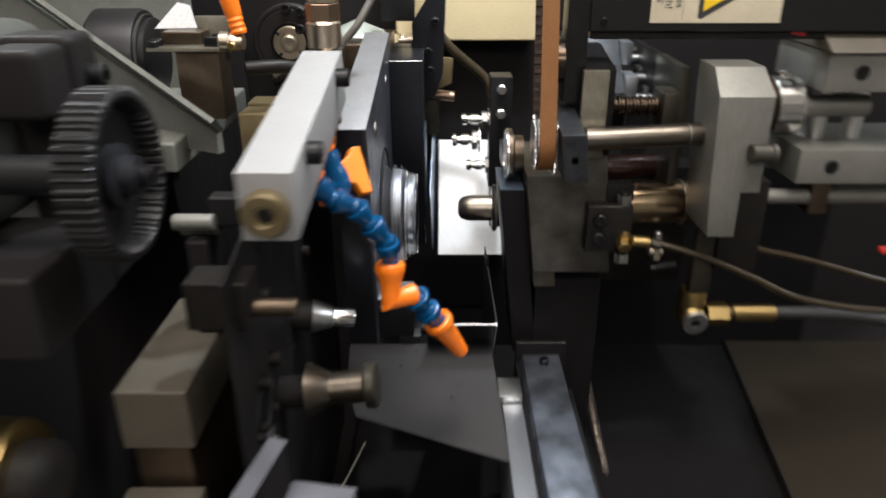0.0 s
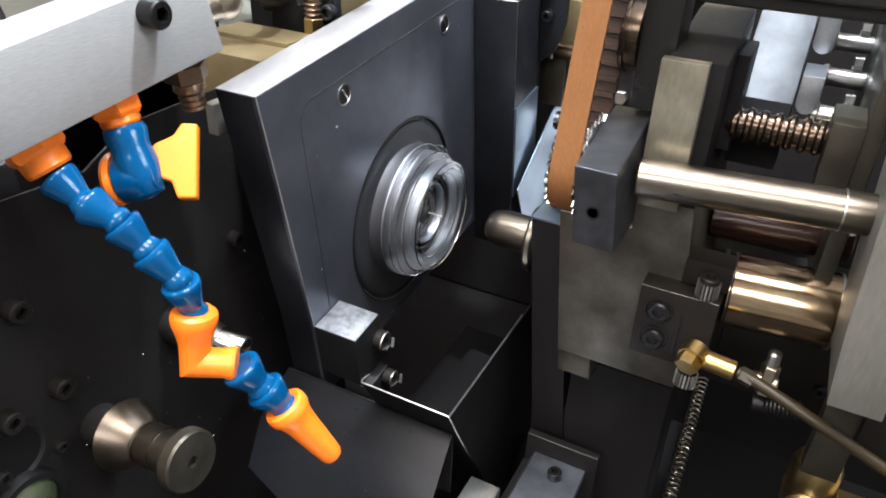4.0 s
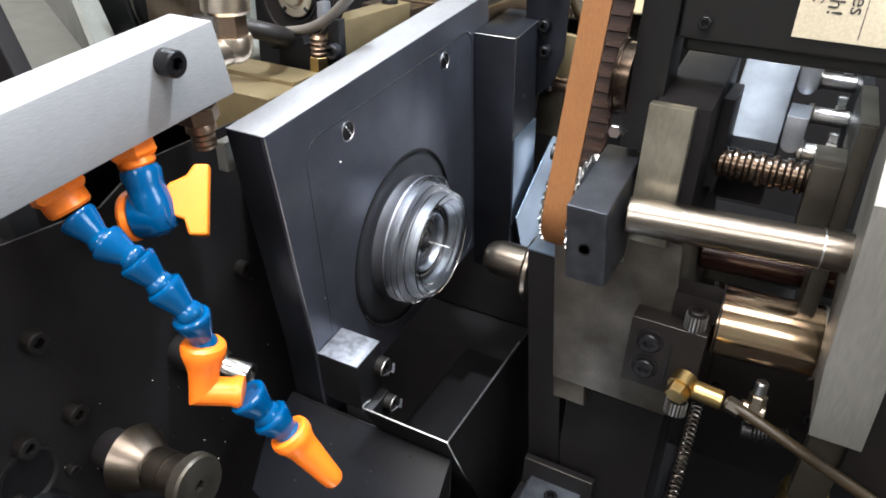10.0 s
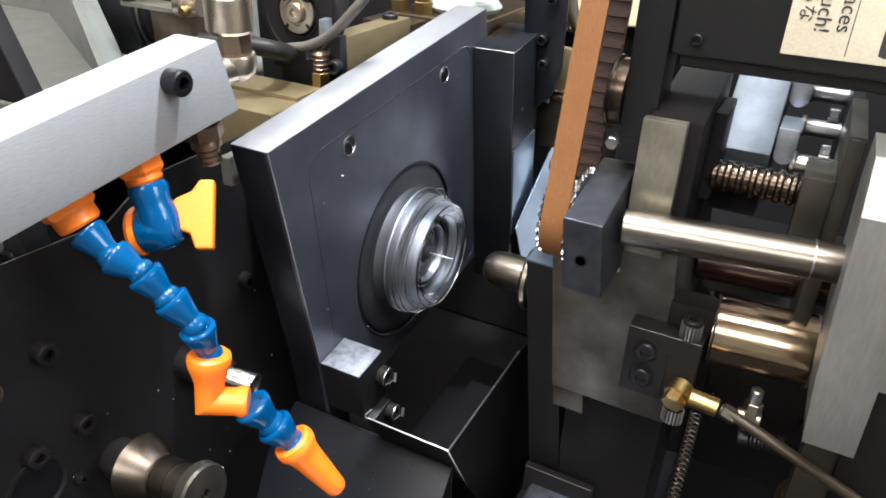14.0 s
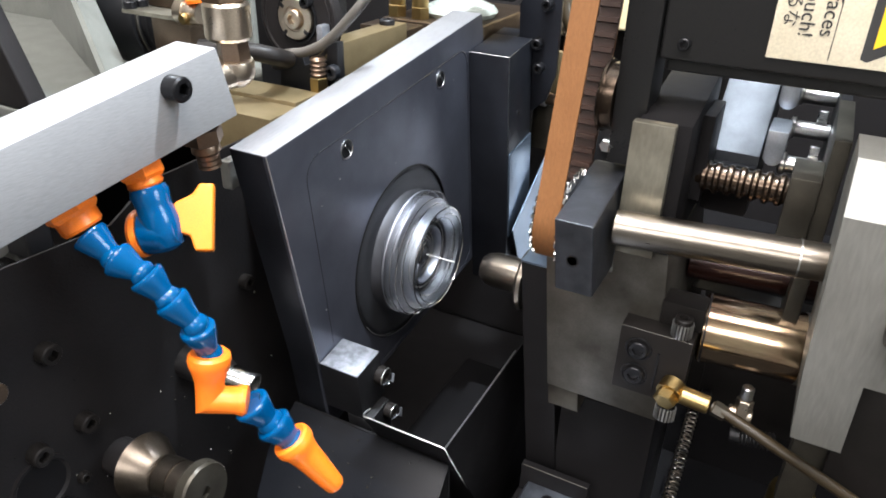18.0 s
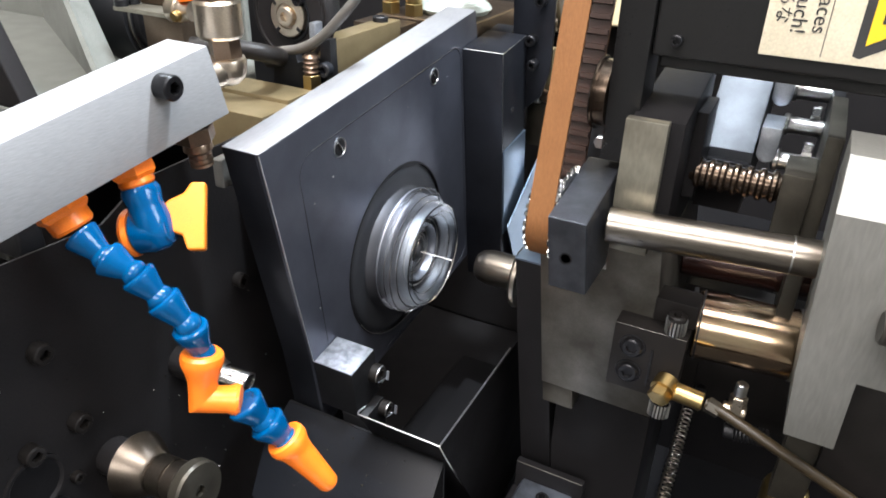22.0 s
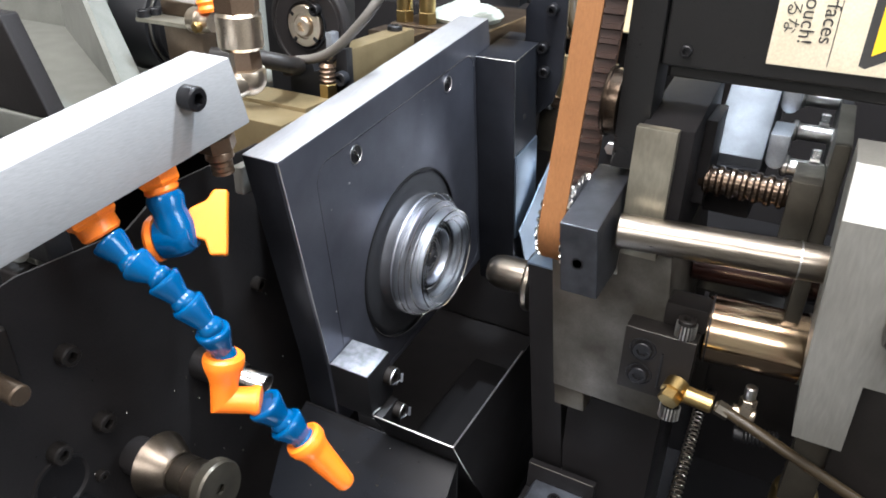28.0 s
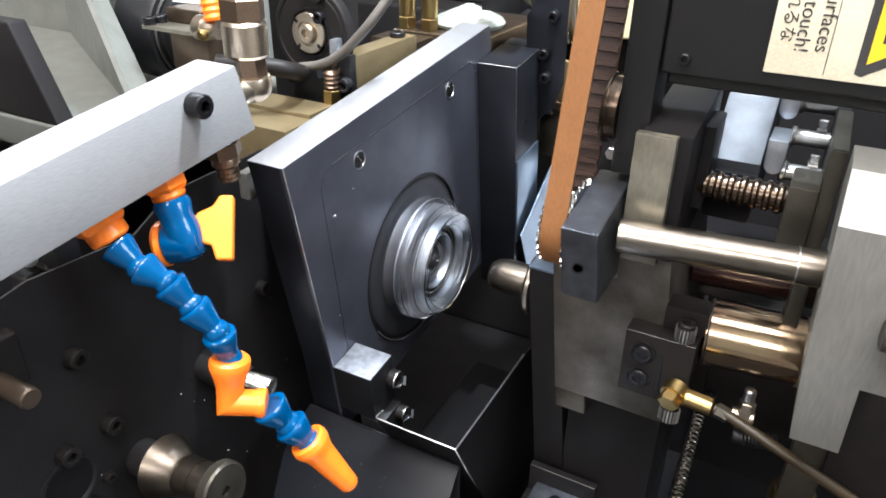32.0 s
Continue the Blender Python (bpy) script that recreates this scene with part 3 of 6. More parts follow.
def build_rotor():
    """The spinning cutter head; its origin lies on its axis."""
    r = thing("rotor", (-0.05, AXIS_Y, AXIS_Z), "spinning steel cutter head with a stepped front ring", "rotor")
    c = (0, AXIS_Y, AXIS_Z)

    def sector(q0, q1, t, half0, half1, x0, x1, bev):
        pts = [(q0, -half0), (q0, half0)] + [(q1, half1 * (1 - k / 3)) for k in range(7)]
        return prism([(AXIS_Y + q * math.cos(radians(t + g)), AXIS_Z + q * math.sin(radians(t + g))) for q, g in pts], "x", x0, x1, bev)
    part("back_disc", lathe([(-0.0594, 0), (-0.0594, 0.0660), (-0.0588, 0.0664), (-0.0583, 0.0655), (-0.0580, 0.0580), (-0.0576, 0)], (0, AXIS_Y + 0.0016, AXIS_Z - 0.0030), "x", 140), M_ROTOR_DARK, r)
    part("carrier", lathe([(-0.0576, 0.0500), (-0.0545, 0.0480), (-0.0500, 0.0440), (-0.0490, 0.0400), (-0.0480, 0.0310), (-0.0365, 0.0300), (-0.0365, 0.0292)], (0, AXIS_Y + 0.0004, AXIS_Z - 0.0010), "x", 140, teeth=5, depth=0.0016), M_ROTOR_DARK, r)
    for k in range(6):
        t = 60 * k + 8
        q = -0.0040 * (k % 2)
        jaw = part("jaw", arc_body([(-0.0490, 0.0310), (-0.0500, 0.0486 + q), (-0.0470, 0.0492 + q), (-0.0400, 0.0484 + q), (-0.0380, 0.0462 + q), (-0.0365, 0.0400), (-0.0365, 0.0310)], c, "x", t - 14, t + 14), M_JAW, r)
        part("jaw_screw", cap_screw((-0.0368, AXIS_Y + 0.0408 * math.cos(radians(t)), AXIS_Z + 0.0408 * math.sin(radians(t))), "x", 0.0024, 0.0016), M_CHROME, jaw)
        part("ring_segment", arc_body([(-0.0365, 0.0300), (-0.0365, 0.0420 + q), (-0.0290, 0.0416 + q), (-0.0268 + q * 0.5, 0.0402 + q), (-0.0262 + q, 0.0374 + q * 0.5), (-0.0275 + q, 0.0345), (-0.0300 + q, 0.0325), (-0.0318 + q * 0.5, 0.0304)], (0, AXIS_Y + 0.0004 * (k % 3), AXIS_Z), "x", t + 14, t + 42), M_ROTOR, r, "bright segment of the front ring")
    part("ring_lip", lathe([(-0.0268, 0.0402), (-0.0260, 0.0404), (-0.0258, 0.0399), (-0.0264, 0.0396), (-0.0268, 0.0402)], (0, AXIS_Y + 0.0004, AXIS_Z), "x", 72), M_CHROME, r, "thin bright lip")
    part("drum_lip", lathe([(-0.0485, 0.0487), (-0.0478, 0.0491), (-0.0472, 0.0488), (-0.0478, 0.0484), (-0.0485, 0.0487)], (0, AXIS_Y, AXIS_Z + 0.0004), "x", 72), M_JAW, r, "thin bright lip")
    for x, q, dy, dz in ((-0.0425, 0.0496, 0.0014, 0.0), (-0.0380, 0.0470, 0.0, -0.0014), (-0.0345, 0.0424, -0.0012, 0.0), (-0.0262, 0.0362, 0.0014, -0.0008), (-0.0290, 0.0316, -0.0010, 0.0012)):
        part("edge_ring", lathe([(x, q - 0.0004), (x + 0.0003, q + 0.0001), (x + 0.0006, q - 0.0004), (x + 0.0003, q - 0.0007), (x, q - 0.0004)], (0, AXIS_Y + dy, AXIS_Z + dz), "x", 80), M_CHROME, r, "thin bright turned edge")
    for x, q, dy, dz in ((-0.0385, 0.0268, 0.0006, 0.0), (-0.0425, 0.0180, -0.0005, 0.0005), (-0.0425, 0.0150, 0.0, -0.0006), (-0.0425, 0.0118, 0.0004, 0.0003)):
        part("coil_ring", lathe([(x, q), (x + 0.0006, q + 0.0006), (x + 0.0012, q), (x + 0.0006, q - 0.0006), (x, q)], (0, AXIS_Y + dy, AXIS_Z + dz), "x", 60), M_STEEL, r, "fine bright inner ring")
    part("core", lathe([(-0.0365, 0.0292), (-0.0385, 0.0284), (-0.0430, 0.0262), (-0.0440, 0.0215), (-0.0440, 0)], c, "x", 72), M_ROTOR_DARK, r, "dark hollow core")
    part("inner_ring", lathe([(-0.0440, 0.0238), (-0.0372, 0.0234), (-0.0360, 0.0226), (-0.0358, 0.0216), (-0.0370, 0.0208), (-0.0440, 0.0202)], (0, AXIS_Y - 0.0006, AXIS_Z + 0.0004), "x", 60), M_JAW, r)
    for k in range(3):
        part("inner_lug", sector(0.0090, 0.0165, 120 * k, 16, 14, -0.0440, -0.0395, 0.0005), M_JAW, r)
    part("collet", lathe([(-0.0440, 0.0085), (-0.0400, 0.0070), (-0.0375, 0.0046), (-0.0370, 0.0020), (-0.0385, 0)], c, "x", 40), M_ROTOR_DARK, r)
    return r


def build_wire():
    w = solid("wire", rod((0, 0, 0), "x", 0.034, 0.0004, 10, 0.0001), M_WIRE, "thin bright steel wire fed out of the rotor", "wire")
    w.location = (-0.06, AXIS_Y, AXIS_Z)
    return w


def build_post():
    p = thing("end_post", (-0.04, 0.8, 0.96), "black oxide steel end post bolted to the plate", "post")
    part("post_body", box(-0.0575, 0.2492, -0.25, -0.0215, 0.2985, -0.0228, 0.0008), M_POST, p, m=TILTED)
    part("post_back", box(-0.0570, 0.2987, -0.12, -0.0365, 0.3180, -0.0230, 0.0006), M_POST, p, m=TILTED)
    for k, ends in enumerate((((-0.057, 0.2494, -0.0230), (-0.0220, 0.2494, -0.0230)), ((-0.0217, 0.2494, -0.0233), (-0.0217, 0.2494, -0.110)), ((-0.0217, 0.2498, -0.0230), (-0.0217, 0.2982, -0.0230)))):
        # the post's edge highlights and wear, laid on as thin lines
        part("edge_line", sweep([Vector(q) for q in ends], 0.0003, 6), M_STEEL, p, "bright edge line, wear and highlight in one", m=TILTED)
    part("hole_rim", lathe([(0, 0.0022), (0.0003, 0.0025), (0.0003, 0.0028), (0, 0.0030)], (-0.0215, 0.2700, -0.0790), "x", 20), M_GREYBLOCK, p, "bright chamfer", m=TILTED)
    part("side_strip", box(-0.0215, 0.2500, -0.195, -0.0198, 0.2980, -0.1095, 0.0004), M_BLUED, p, "blue-grey sheet strip", m=TILTED)
    part("dowel_hole", lathe([(0, 0), (0, 0.0018), (0.0003, 0.0018), (0.0003, 0.0016), (-0.001, 0.0014), (-0.001, 0)], (-0.0213, 0.2700, -0.0790), "x", 16), M_OILBLACK, p, m=TILTED)
    br = thing("angle_bracket", (-0.02, 0.82, 1.2), "black sheet steel bracket with socket screws", "bracket")
    part("bracket_leaf", prism([(-0.0345, 0.004), (-0.012, 0.040), (0.004, 0.050), (0.000, -0.052), (-0.008, -0.077), (-0.024, -0.092), (-0.0345, -0.092)], "y", 0.2995, 0.3035, 0.0006), M_POST, br, m=TILTED)
    part("cross_plate", box(-0.066, 0.2760, 0.012, -0.0305, 0.2985, 0.046, 0.0008), M_OXIDE_DARK, br, m=TILTED)
    for x, w in ((-0.009, 0.007), (-0.0165, -0.0260), (-0.0145, -0.0470)):
        part("cap_screw", cap_screw((x, 0.2995, w), (0, -1, 0), 0.0046, 0.0075), M_BLACK, br, m=TILTED)
    g = thing("sheet_guard", (0.01, 0.78, 0.98), "bent sheet guard behind the rotor, coloured white for its bright reflection", "sheet guard")
    # white colour here stands in for the lamp reflected in polished sheet
    part("back_sheet", sheet([(-0.006, 0.84, 0.968), (0.075, 0.84, 0.968), (0.079, 0.93, 1.095), (-0.005, 0.93, 1.095)], 0.0015), M_WHITE, g)
    part("side_sheet", sheet([(-0.015, 0.798, 1.062), (-0.010, 0.925, 1.165), (-0.010, 0.925, 1.00), (-0.013, 0.84, 0.975)], 0.001), M_BLUED, g, "blue-grey folded flap")


def build_bar():
    b = thing("coolant_bar", (-0.085, 0.42, 1.22), "light grey anodised aluminium coolant manifold bar", "manifold bar")
    outline = [(-0.2025, 0.0243), (-0.0005, 0.0232), (-0.0055, 0.0618), (-0.200, 0.0602)]
    part("bar_body", prism(outline, "x", -0.0985, -0.071, 0.0012), M_ALU, b, m=TILTED)
    for v in (-0.161, -0.039):
        part("cap_screw", cap_screw((-0.071, v, 0.0533), "x", 0.0062, 0.0085), M_BLACK, b, m=TILTED)
    plug = part("end_plug", lathe([(-0.002, 0.0), (-0.002, 0.0118), (0.0045, 0.0118), (0.0055, 0.0108), (0.0055, 0.0062), (0.0040, 0.0055), (0.0030, 0.0)], (-0.0848, -0.2025, 0.0405), (0, -1, 0), 40), M_TAN, b, "dull brown round plug", m=TILTED)
    part("plug_socket", lathe([(0, 0), (0, 0.0042), (0.0008, 0.0042), (0.0008, 0)], (-0.0848, -0.2056, 0.0405), (0, -1, 0), 36, six=(1, 2)), M_BLACK, plug, m=TILTED)
    nut = thing("hex_fitting", (-0.086, 0.514, 1.19), "brown oily hexagon fitting screwed under the bar end", "pipe fitting")
    part("hex_stem", rod((-0.084, -0.0160, 0.0238), (0, 0, -1), 0.0032, 0.0080, 24, 0.0003), M_BRONZE, nut, m=TILTED)
    part("hex_head", hexnut((-0.084, -0.0160, 0.0206), (0, 0, -1), 0.0085, 0.0108), M_BRONZE, nut, m=TILTED)
    part("thread", lathe([(0, 0.0064), (0.002, 0.0076), (0.005, 0.0080), (0.007, 0.0060), (0.009, 0.0064), (0.010, 0.0060), (0.012, 0.0064), (0.013, 0.0060), (0.0145, 0.0064), (0.015, 0)], (-0.084, -0.0160, 0.0121), (0, 0, -1), 28), M_BRONZE, nut, m=TILTED)
    # nickel swivel elbow on the rear end
    e = thing("elbow_fitting", (-0.104, 0.56, 1.225), "nickelled brass swivel elbow fitting with hexagon collar", "pipe fitting")
    x, y = -0.0868, 0.5395
    part("elbow_body", joined(lathe([(0, 0), (0.001, 0.0060), (0.004, 0.0090), (0.007, 0.0102), (0.013, 0.0104), (0.015, 0.0096), (0.015, 0)], (x + 0.0022, y, 1.2460), (0.06, -0.05, 1), 32), rod((x + 0.0022, y, 1.2535), (0, -1, -0.05), 0.026, 0.0075, 24, 0.001)), M_NICKEL, e)
    part("hex_neck", hexnut((x + 0.0026, y, 1.2600), (-0.08, 0, 1), 0.0120, 0.0086), M_BRONZE, e, "dull hexagon neck")
    part("swivel_sleeve", lathe([(0, 0.0080), (0, 0.0110), (0.0018, 0.0124), (0.0180, 0.0124), (0.0198, 0.0112), (0.0198, 0.0080)], (x, y, 1.2710), "z", 40), M_NICKEL, e)
    part("hex_collar", hexnut((x, y, 1.2908), "z", 0.012, 0.0124), M_BRONZE, e)
    part("neck", rod((x, y, 1.3028), "z", 0.03, 0.0098, 24), M_NICKEL, e)


HOSE = [(-0.0825, 0.4298, 1.2035), (-0.0708, 0.4325, 1.1925), (-0.0578, 0.4365, 1.1855), (-0.0488, 0.4405, 1.1730), (-0.0387, 0.4455, 1.1580)]


def ball_link(a, b, r=0.0078):
    """One link of the jointed hose: a wide cup at a that narrows to a neck and a ball inside the next cup at b."""
    a, b = Vector(a), Vector(b)
    d = b - a
    n = d.length
    k = r
    pr = [(0.16 * n, 0), (0.16 * n, 0.50 * k), (0.07 * n, 0.72 * k), (0.07 * n, 0.92 * k), (0.11 * n, 1.02 * k), (0.17 * n, 1.05 * k), (0.23 * n, 1.03 * k), (0.50 * n, 0.86 * k), (0.76 * n, 0.68 * k), (0.83 * n, 0.65 * k), (0.90 * n, 0.72 * k), (1.00 * n, 0.79 * k), (1.10 * n, 0.76 * k), (1.20 * n, 0.62 * k), (1.27 * n, 0.35 * k)]
    return lathe(pr, a, d, 36)


def build_hose():
    h = thing("coolant_hose", (-0.0835, 0.4295, 1.2), "blue jointed plastic coolant hose with orange elbow and nozzle", "coolant hose")
    ax = (0.0055, 0.0015, -0.010)
    part("inlet_collar", joined(lathe([(-0.008, 0.0), (-0.008, 0.0118), (-0.0072, 0.0126), (0.0010, 0.0126), (0.0030, 0.0108)], (-0.0870, 0.4282, 1.2140), ax, 36, six=(1, 2, 3, 4)), lathe([(0.0015, 0.0), (0.0015, 0.0094), (0.0035, 0.0100), (0.0085, 0.0098), (0.0098, 0.0086), (0.0098, 0.0)], (-0.0870, 0.4282, 1.2140), ax, 34)), M_ORANGE, h, "orange hexagon collar")
    pts = [Vector(p) for p in HOSE] + [Vector((-0.0368, 0.4495, 1.139))]
    for a, b in zip(pts, pts[1:]):
        part("hose_link", ball_link(a, b, 0.0084), M_BLUE, h)
    a, j, b = Vector((-0.0370, 0.4495, 1.1390)), Vector((-0.0366, 0.4450, 1.1130)), Vector((-0.0215, 0.4545, 1.1118))
    up = (a - j)
    el = lathe([(-0.0150, 0), (-0.0150, 0.0071), (0.004, 0.0071), (0.0110, 0.0074), (0.0165, 0.0090), (0.0205, 0.0104), (0.0232, 0.0108), (0.0256, 0.0104), (0.0270, 0.0090), (0.0270, 0.004), (0.0265, 0)], j, up, 40)
    arm = lathe([(-0.0150, 0), (-0.0150, 0.0071), (0.0130, 0.0071), (0.0150, 0.0078), (0.0175, 0.0082), (0.0190, 0.0074), (0.0190, 0)], j, b - j, 40)
    mitre = (up.normalized() - (b - j).normalized()).normalized()
    for bm, way in ((el, -mitre), (arm, mitre)):
        cut = bmesh.ops.bisect_plane(bm, geom=bm.verts[:] + bm.edges[:] + bm.faces[:], plane_co=j, plane_no=way, clear_outer=True)
        bmesh.ops.edgeloop_fill(bm, edges=[e for e in cut["geom_cut"] if isinstance(e, bmesh.types.BMEdge)])
    part("elbow", joined(el, arm), M_ORANGE, h, "orange plastic elbow")
    pts = [Vector((-0.0205, 0.4550, 1.1108)), Vector((-0.0130, 0.4610, 1.0965)), Vector((-0.0035, 0.4665, 1.0825))]
    for p, q in zip(pts, pts[1:]):
        part("hose_link", ball_link(p, q, 0.0096), M_BLUE, h)
    d = Vector((0.0150, 0.4775, 1.0490)) - pts[-1]
    n = d.length
    part("nozzle", lathe([(-0.002, 0.006), (-0.003, 0.0092), (-0.002, 0.0106), (0.0005, 0.0112), (0.0030, 0.0109), (0.0060, 0.0094), (0.0095, 0.0086), (0.012, 0.0082), (n * 0.85, 0.0062), (n * 0.96, 0.0058), (n, 0.0048), (n, 0.0030), (n * 0.7, 0.0028), (n * 0.7, 0)], pts[-1], d, 34), M_ORANGE, h, "orange tapered nozzle")
    part("hose_link", lathe([(-0.004, 0.0062), (0.001, 0.0068), (0.004, 0.006), (0.004, 0)], pts[-1], -d, 28), M_BLUE, h)
    v = thing("hose_valve", (-0.079, 0.4655, 1.17), "blue plastic hose valve with amber lever under the bar", "valve")
    ax = (0.004, 0.0, -0.012)
    part("valve_collar", joined(lathe([(-0.008, 0.0), (-0.008, 0.0108), (-0.0072, 0.0115), (0.0010, 0.0115), (0.0030, 0.0098)], (-0.0825, 0.4655, 1.2205), ax, 36, six=(1, 2, 3, 4)), lathe([(0.0015, 0.0), (0.0015, 0.0084), (0.0055, 0.0088), (0.0068, 0.0080), (0.0068, 0.0)], (-0.0825, 0.4655, 1.2205), ax, 34)), M_ORANGE, v, "orange hexagon collar")
    part("valve_body", joined(lathe([(0, 0.0055), (0, 0.0088), (0.003, 0.0098), (0.009, 0.0086), (0.013, 0.0092), (0.018, 0.0098), (0.026, 0.0094), (0.031, 0.0072), (0.032, 0.0)], (-0.0805, 0.4655, 1.2135), (0.0045, -0.0008, -0.012), 34), lathe([(0, 0), (0, 0.0100), (0.0015, 0.0115), (0.0100, 0.0118), (0.0150, 0.0105), (0.0185, 0.0080), (0.0200, 0.0)], (-0.0825, 0.4610, 1.1895), (1, 0.5, 0.25), 34)), M_BLUE, v)
    part("valve_cap", lathe([(0, 0), (0, 0.0118), (0.0025, 0.0124), (0.0045, 0.0112), (0.0045, 0)], (-0.0822, 0.4612, 1.1896), (-1, -0.5, -0.25), 32), M_ORANGE, v, "orange end cap")
    lev = [(0.0145, 0.0172), (0.0075, 0.0172), (0.0040, 0.0115), (-0.0040, 0.0075), (-0.0075, 0.0), (-0.0040, -0.0075), (0.0035, -0.0095), (0.0060, -0.0172), (0.0145, -0.0172)]
    along = Vector((-0.010, 0.016, 0.028)).normalized()
    out = Vector((0.80, 0.60, -0.06))
    out = (out - along * out.dot(along)).normalized()
    m = Matrix.Translation((-0.0672, 0.4738, 1.1965)) @ Matrix((out, along.cross(out), along)).transposed().to_4x4()
    part("lever", prism(lev, "y", -0.0042, 0.0042, 0.0016), M_LEVER, v, "amber plastic lever", m=m)


def build_basket():
    b = thing("chip_basket", (0.015, 0.6, 0.87), "black sheet steel chip basket with worn bright rim", "chip basket")
    t = 0.0012
    # basket sheets in the darkened black: the shade inside is in their colour
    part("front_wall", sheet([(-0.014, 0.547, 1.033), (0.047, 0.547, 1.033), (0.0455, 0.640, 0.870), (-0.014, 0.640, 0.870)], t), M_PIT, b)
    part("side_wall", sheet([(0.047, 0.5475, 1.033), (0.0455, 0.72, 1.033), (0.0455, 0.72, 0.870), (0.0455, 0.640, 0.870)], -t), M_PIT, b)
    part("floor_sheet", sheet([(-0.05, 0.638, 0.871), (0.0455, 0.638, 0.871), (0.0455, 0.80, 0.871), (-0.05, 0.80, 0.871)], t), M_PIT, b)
    part("rim_front", tube([(-0.0135, 0.556, 1.0335), (-0.014, 0.548, 1.0335), (-0.005, 0.5473, 1.0335), (0.0475, 0.5473, 1.0335)], 0.0006, 8, 4), M_STEEL, b, "worn bright rim")
    part("rim_side", tube([(0.0475, 0.5473, 1.0335), (0.047, 0.60, 1.0335), (0.046, 0.665, 1.0335)], 0.0006, 8, 4), M_STEEL, b, "worn bright rim")
    part("crease", tube([(0.0475, 0.5475, 1.033), (0.0465, 0.57, 0.993), (0.046, 0.596, 0.9485)], 0.0005, 6, 3), M_STEEL, b, "worn bright fold")


def build_chute():
    c = thing("oil_chute", (-0.01, 0.5, 0.9), "oily blue-grey sheet chute below the basket", "chute")
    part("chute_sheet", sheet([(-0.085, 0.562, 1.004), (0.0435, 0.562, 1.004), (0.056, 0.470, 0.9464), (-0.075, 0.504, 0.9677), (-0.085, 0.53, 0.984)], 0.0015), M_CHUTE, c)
    part("chute_lip", sheet([(-0.085, 0.5625, 1.004), (0.0435, 0.5625, 1.004), (0.0435, 0.5635, 0.95), (-0.085, 0.5635, 0.95)], 0.0015), M_OXIDE_DARK, c)
    oil = part("oil_drops", drops(40, 7, lambda u, v: (-0.06 + 0.10 * u, 0.515 + 0.045 * v, 0.9746 + 0.0282 * v + 0.0015), 0.0003, 0.0009), M_OIL, c, "glossy beads of oil")
    oil["kind"] = "stuff"
    solid("drain_wire", tube([(-0.064, 0.472, 0.966), (-0.075, 0.452, 0.952), (-0.089, 0.428, 0.935)], 0.001, 8), M_BLOCK, "thin dull wire lying along the chute", "wire")


def build_rail():
    r = thing("slide_rail", (0.1, 0.45, 0.82), "oiled blue-grey steel slide rail with stepped edge", "slide rail")
    part("rail_top", prism([(0.078, 0.9475), (0.118, 0.9475), (0.118, 0.955), (0.081, 0.955)], "y", 0.24, 0.622, 0.0008), M_RAIL, r)
    part("rail_web", box(0.074, 0.24, 0.82, 0.118, 0.62, 0.9475, 0.001), M_PIT, r)
    part("rail_edge", box(0.118, 0.24, 0.93, 0.1205, 0.56, 0.957, 0.0005), M_OXIDE_DARK, r)
    part("end_plate", box(0.074, 0.622, 0.90, 0.125, 0.628, 0.9690, 0.0008), M_PIT, r)
    # bright line for the end plate's edge highlight and wear
    part("edge_line", sweep([Vector((0.0755, 0.6222, 0.9690)), Vector((0.090, 0.6222, 0.9690)), Vector((0.124, 0.6222, 0.9690))], 0.0003, 6), M_BLOCK, r, "bright edge line, wear and highlight in one")
    part("cap_screw", cap_screw((0.101, 0.606, 0.955), "z", 0.0048), M_BLACK, r)
    part("step_block", box(0.052, 0.548, 0.90, 0.0735, 0.578, 0.957, 0.0008), M_STEEL, r, "bright ground step block")
    part("step_rail", box(0.055, 0.24, 0.86, 0.0735, 0.545, 0.950, 0.0008), M_SHEET, r, "rough bright ground step")


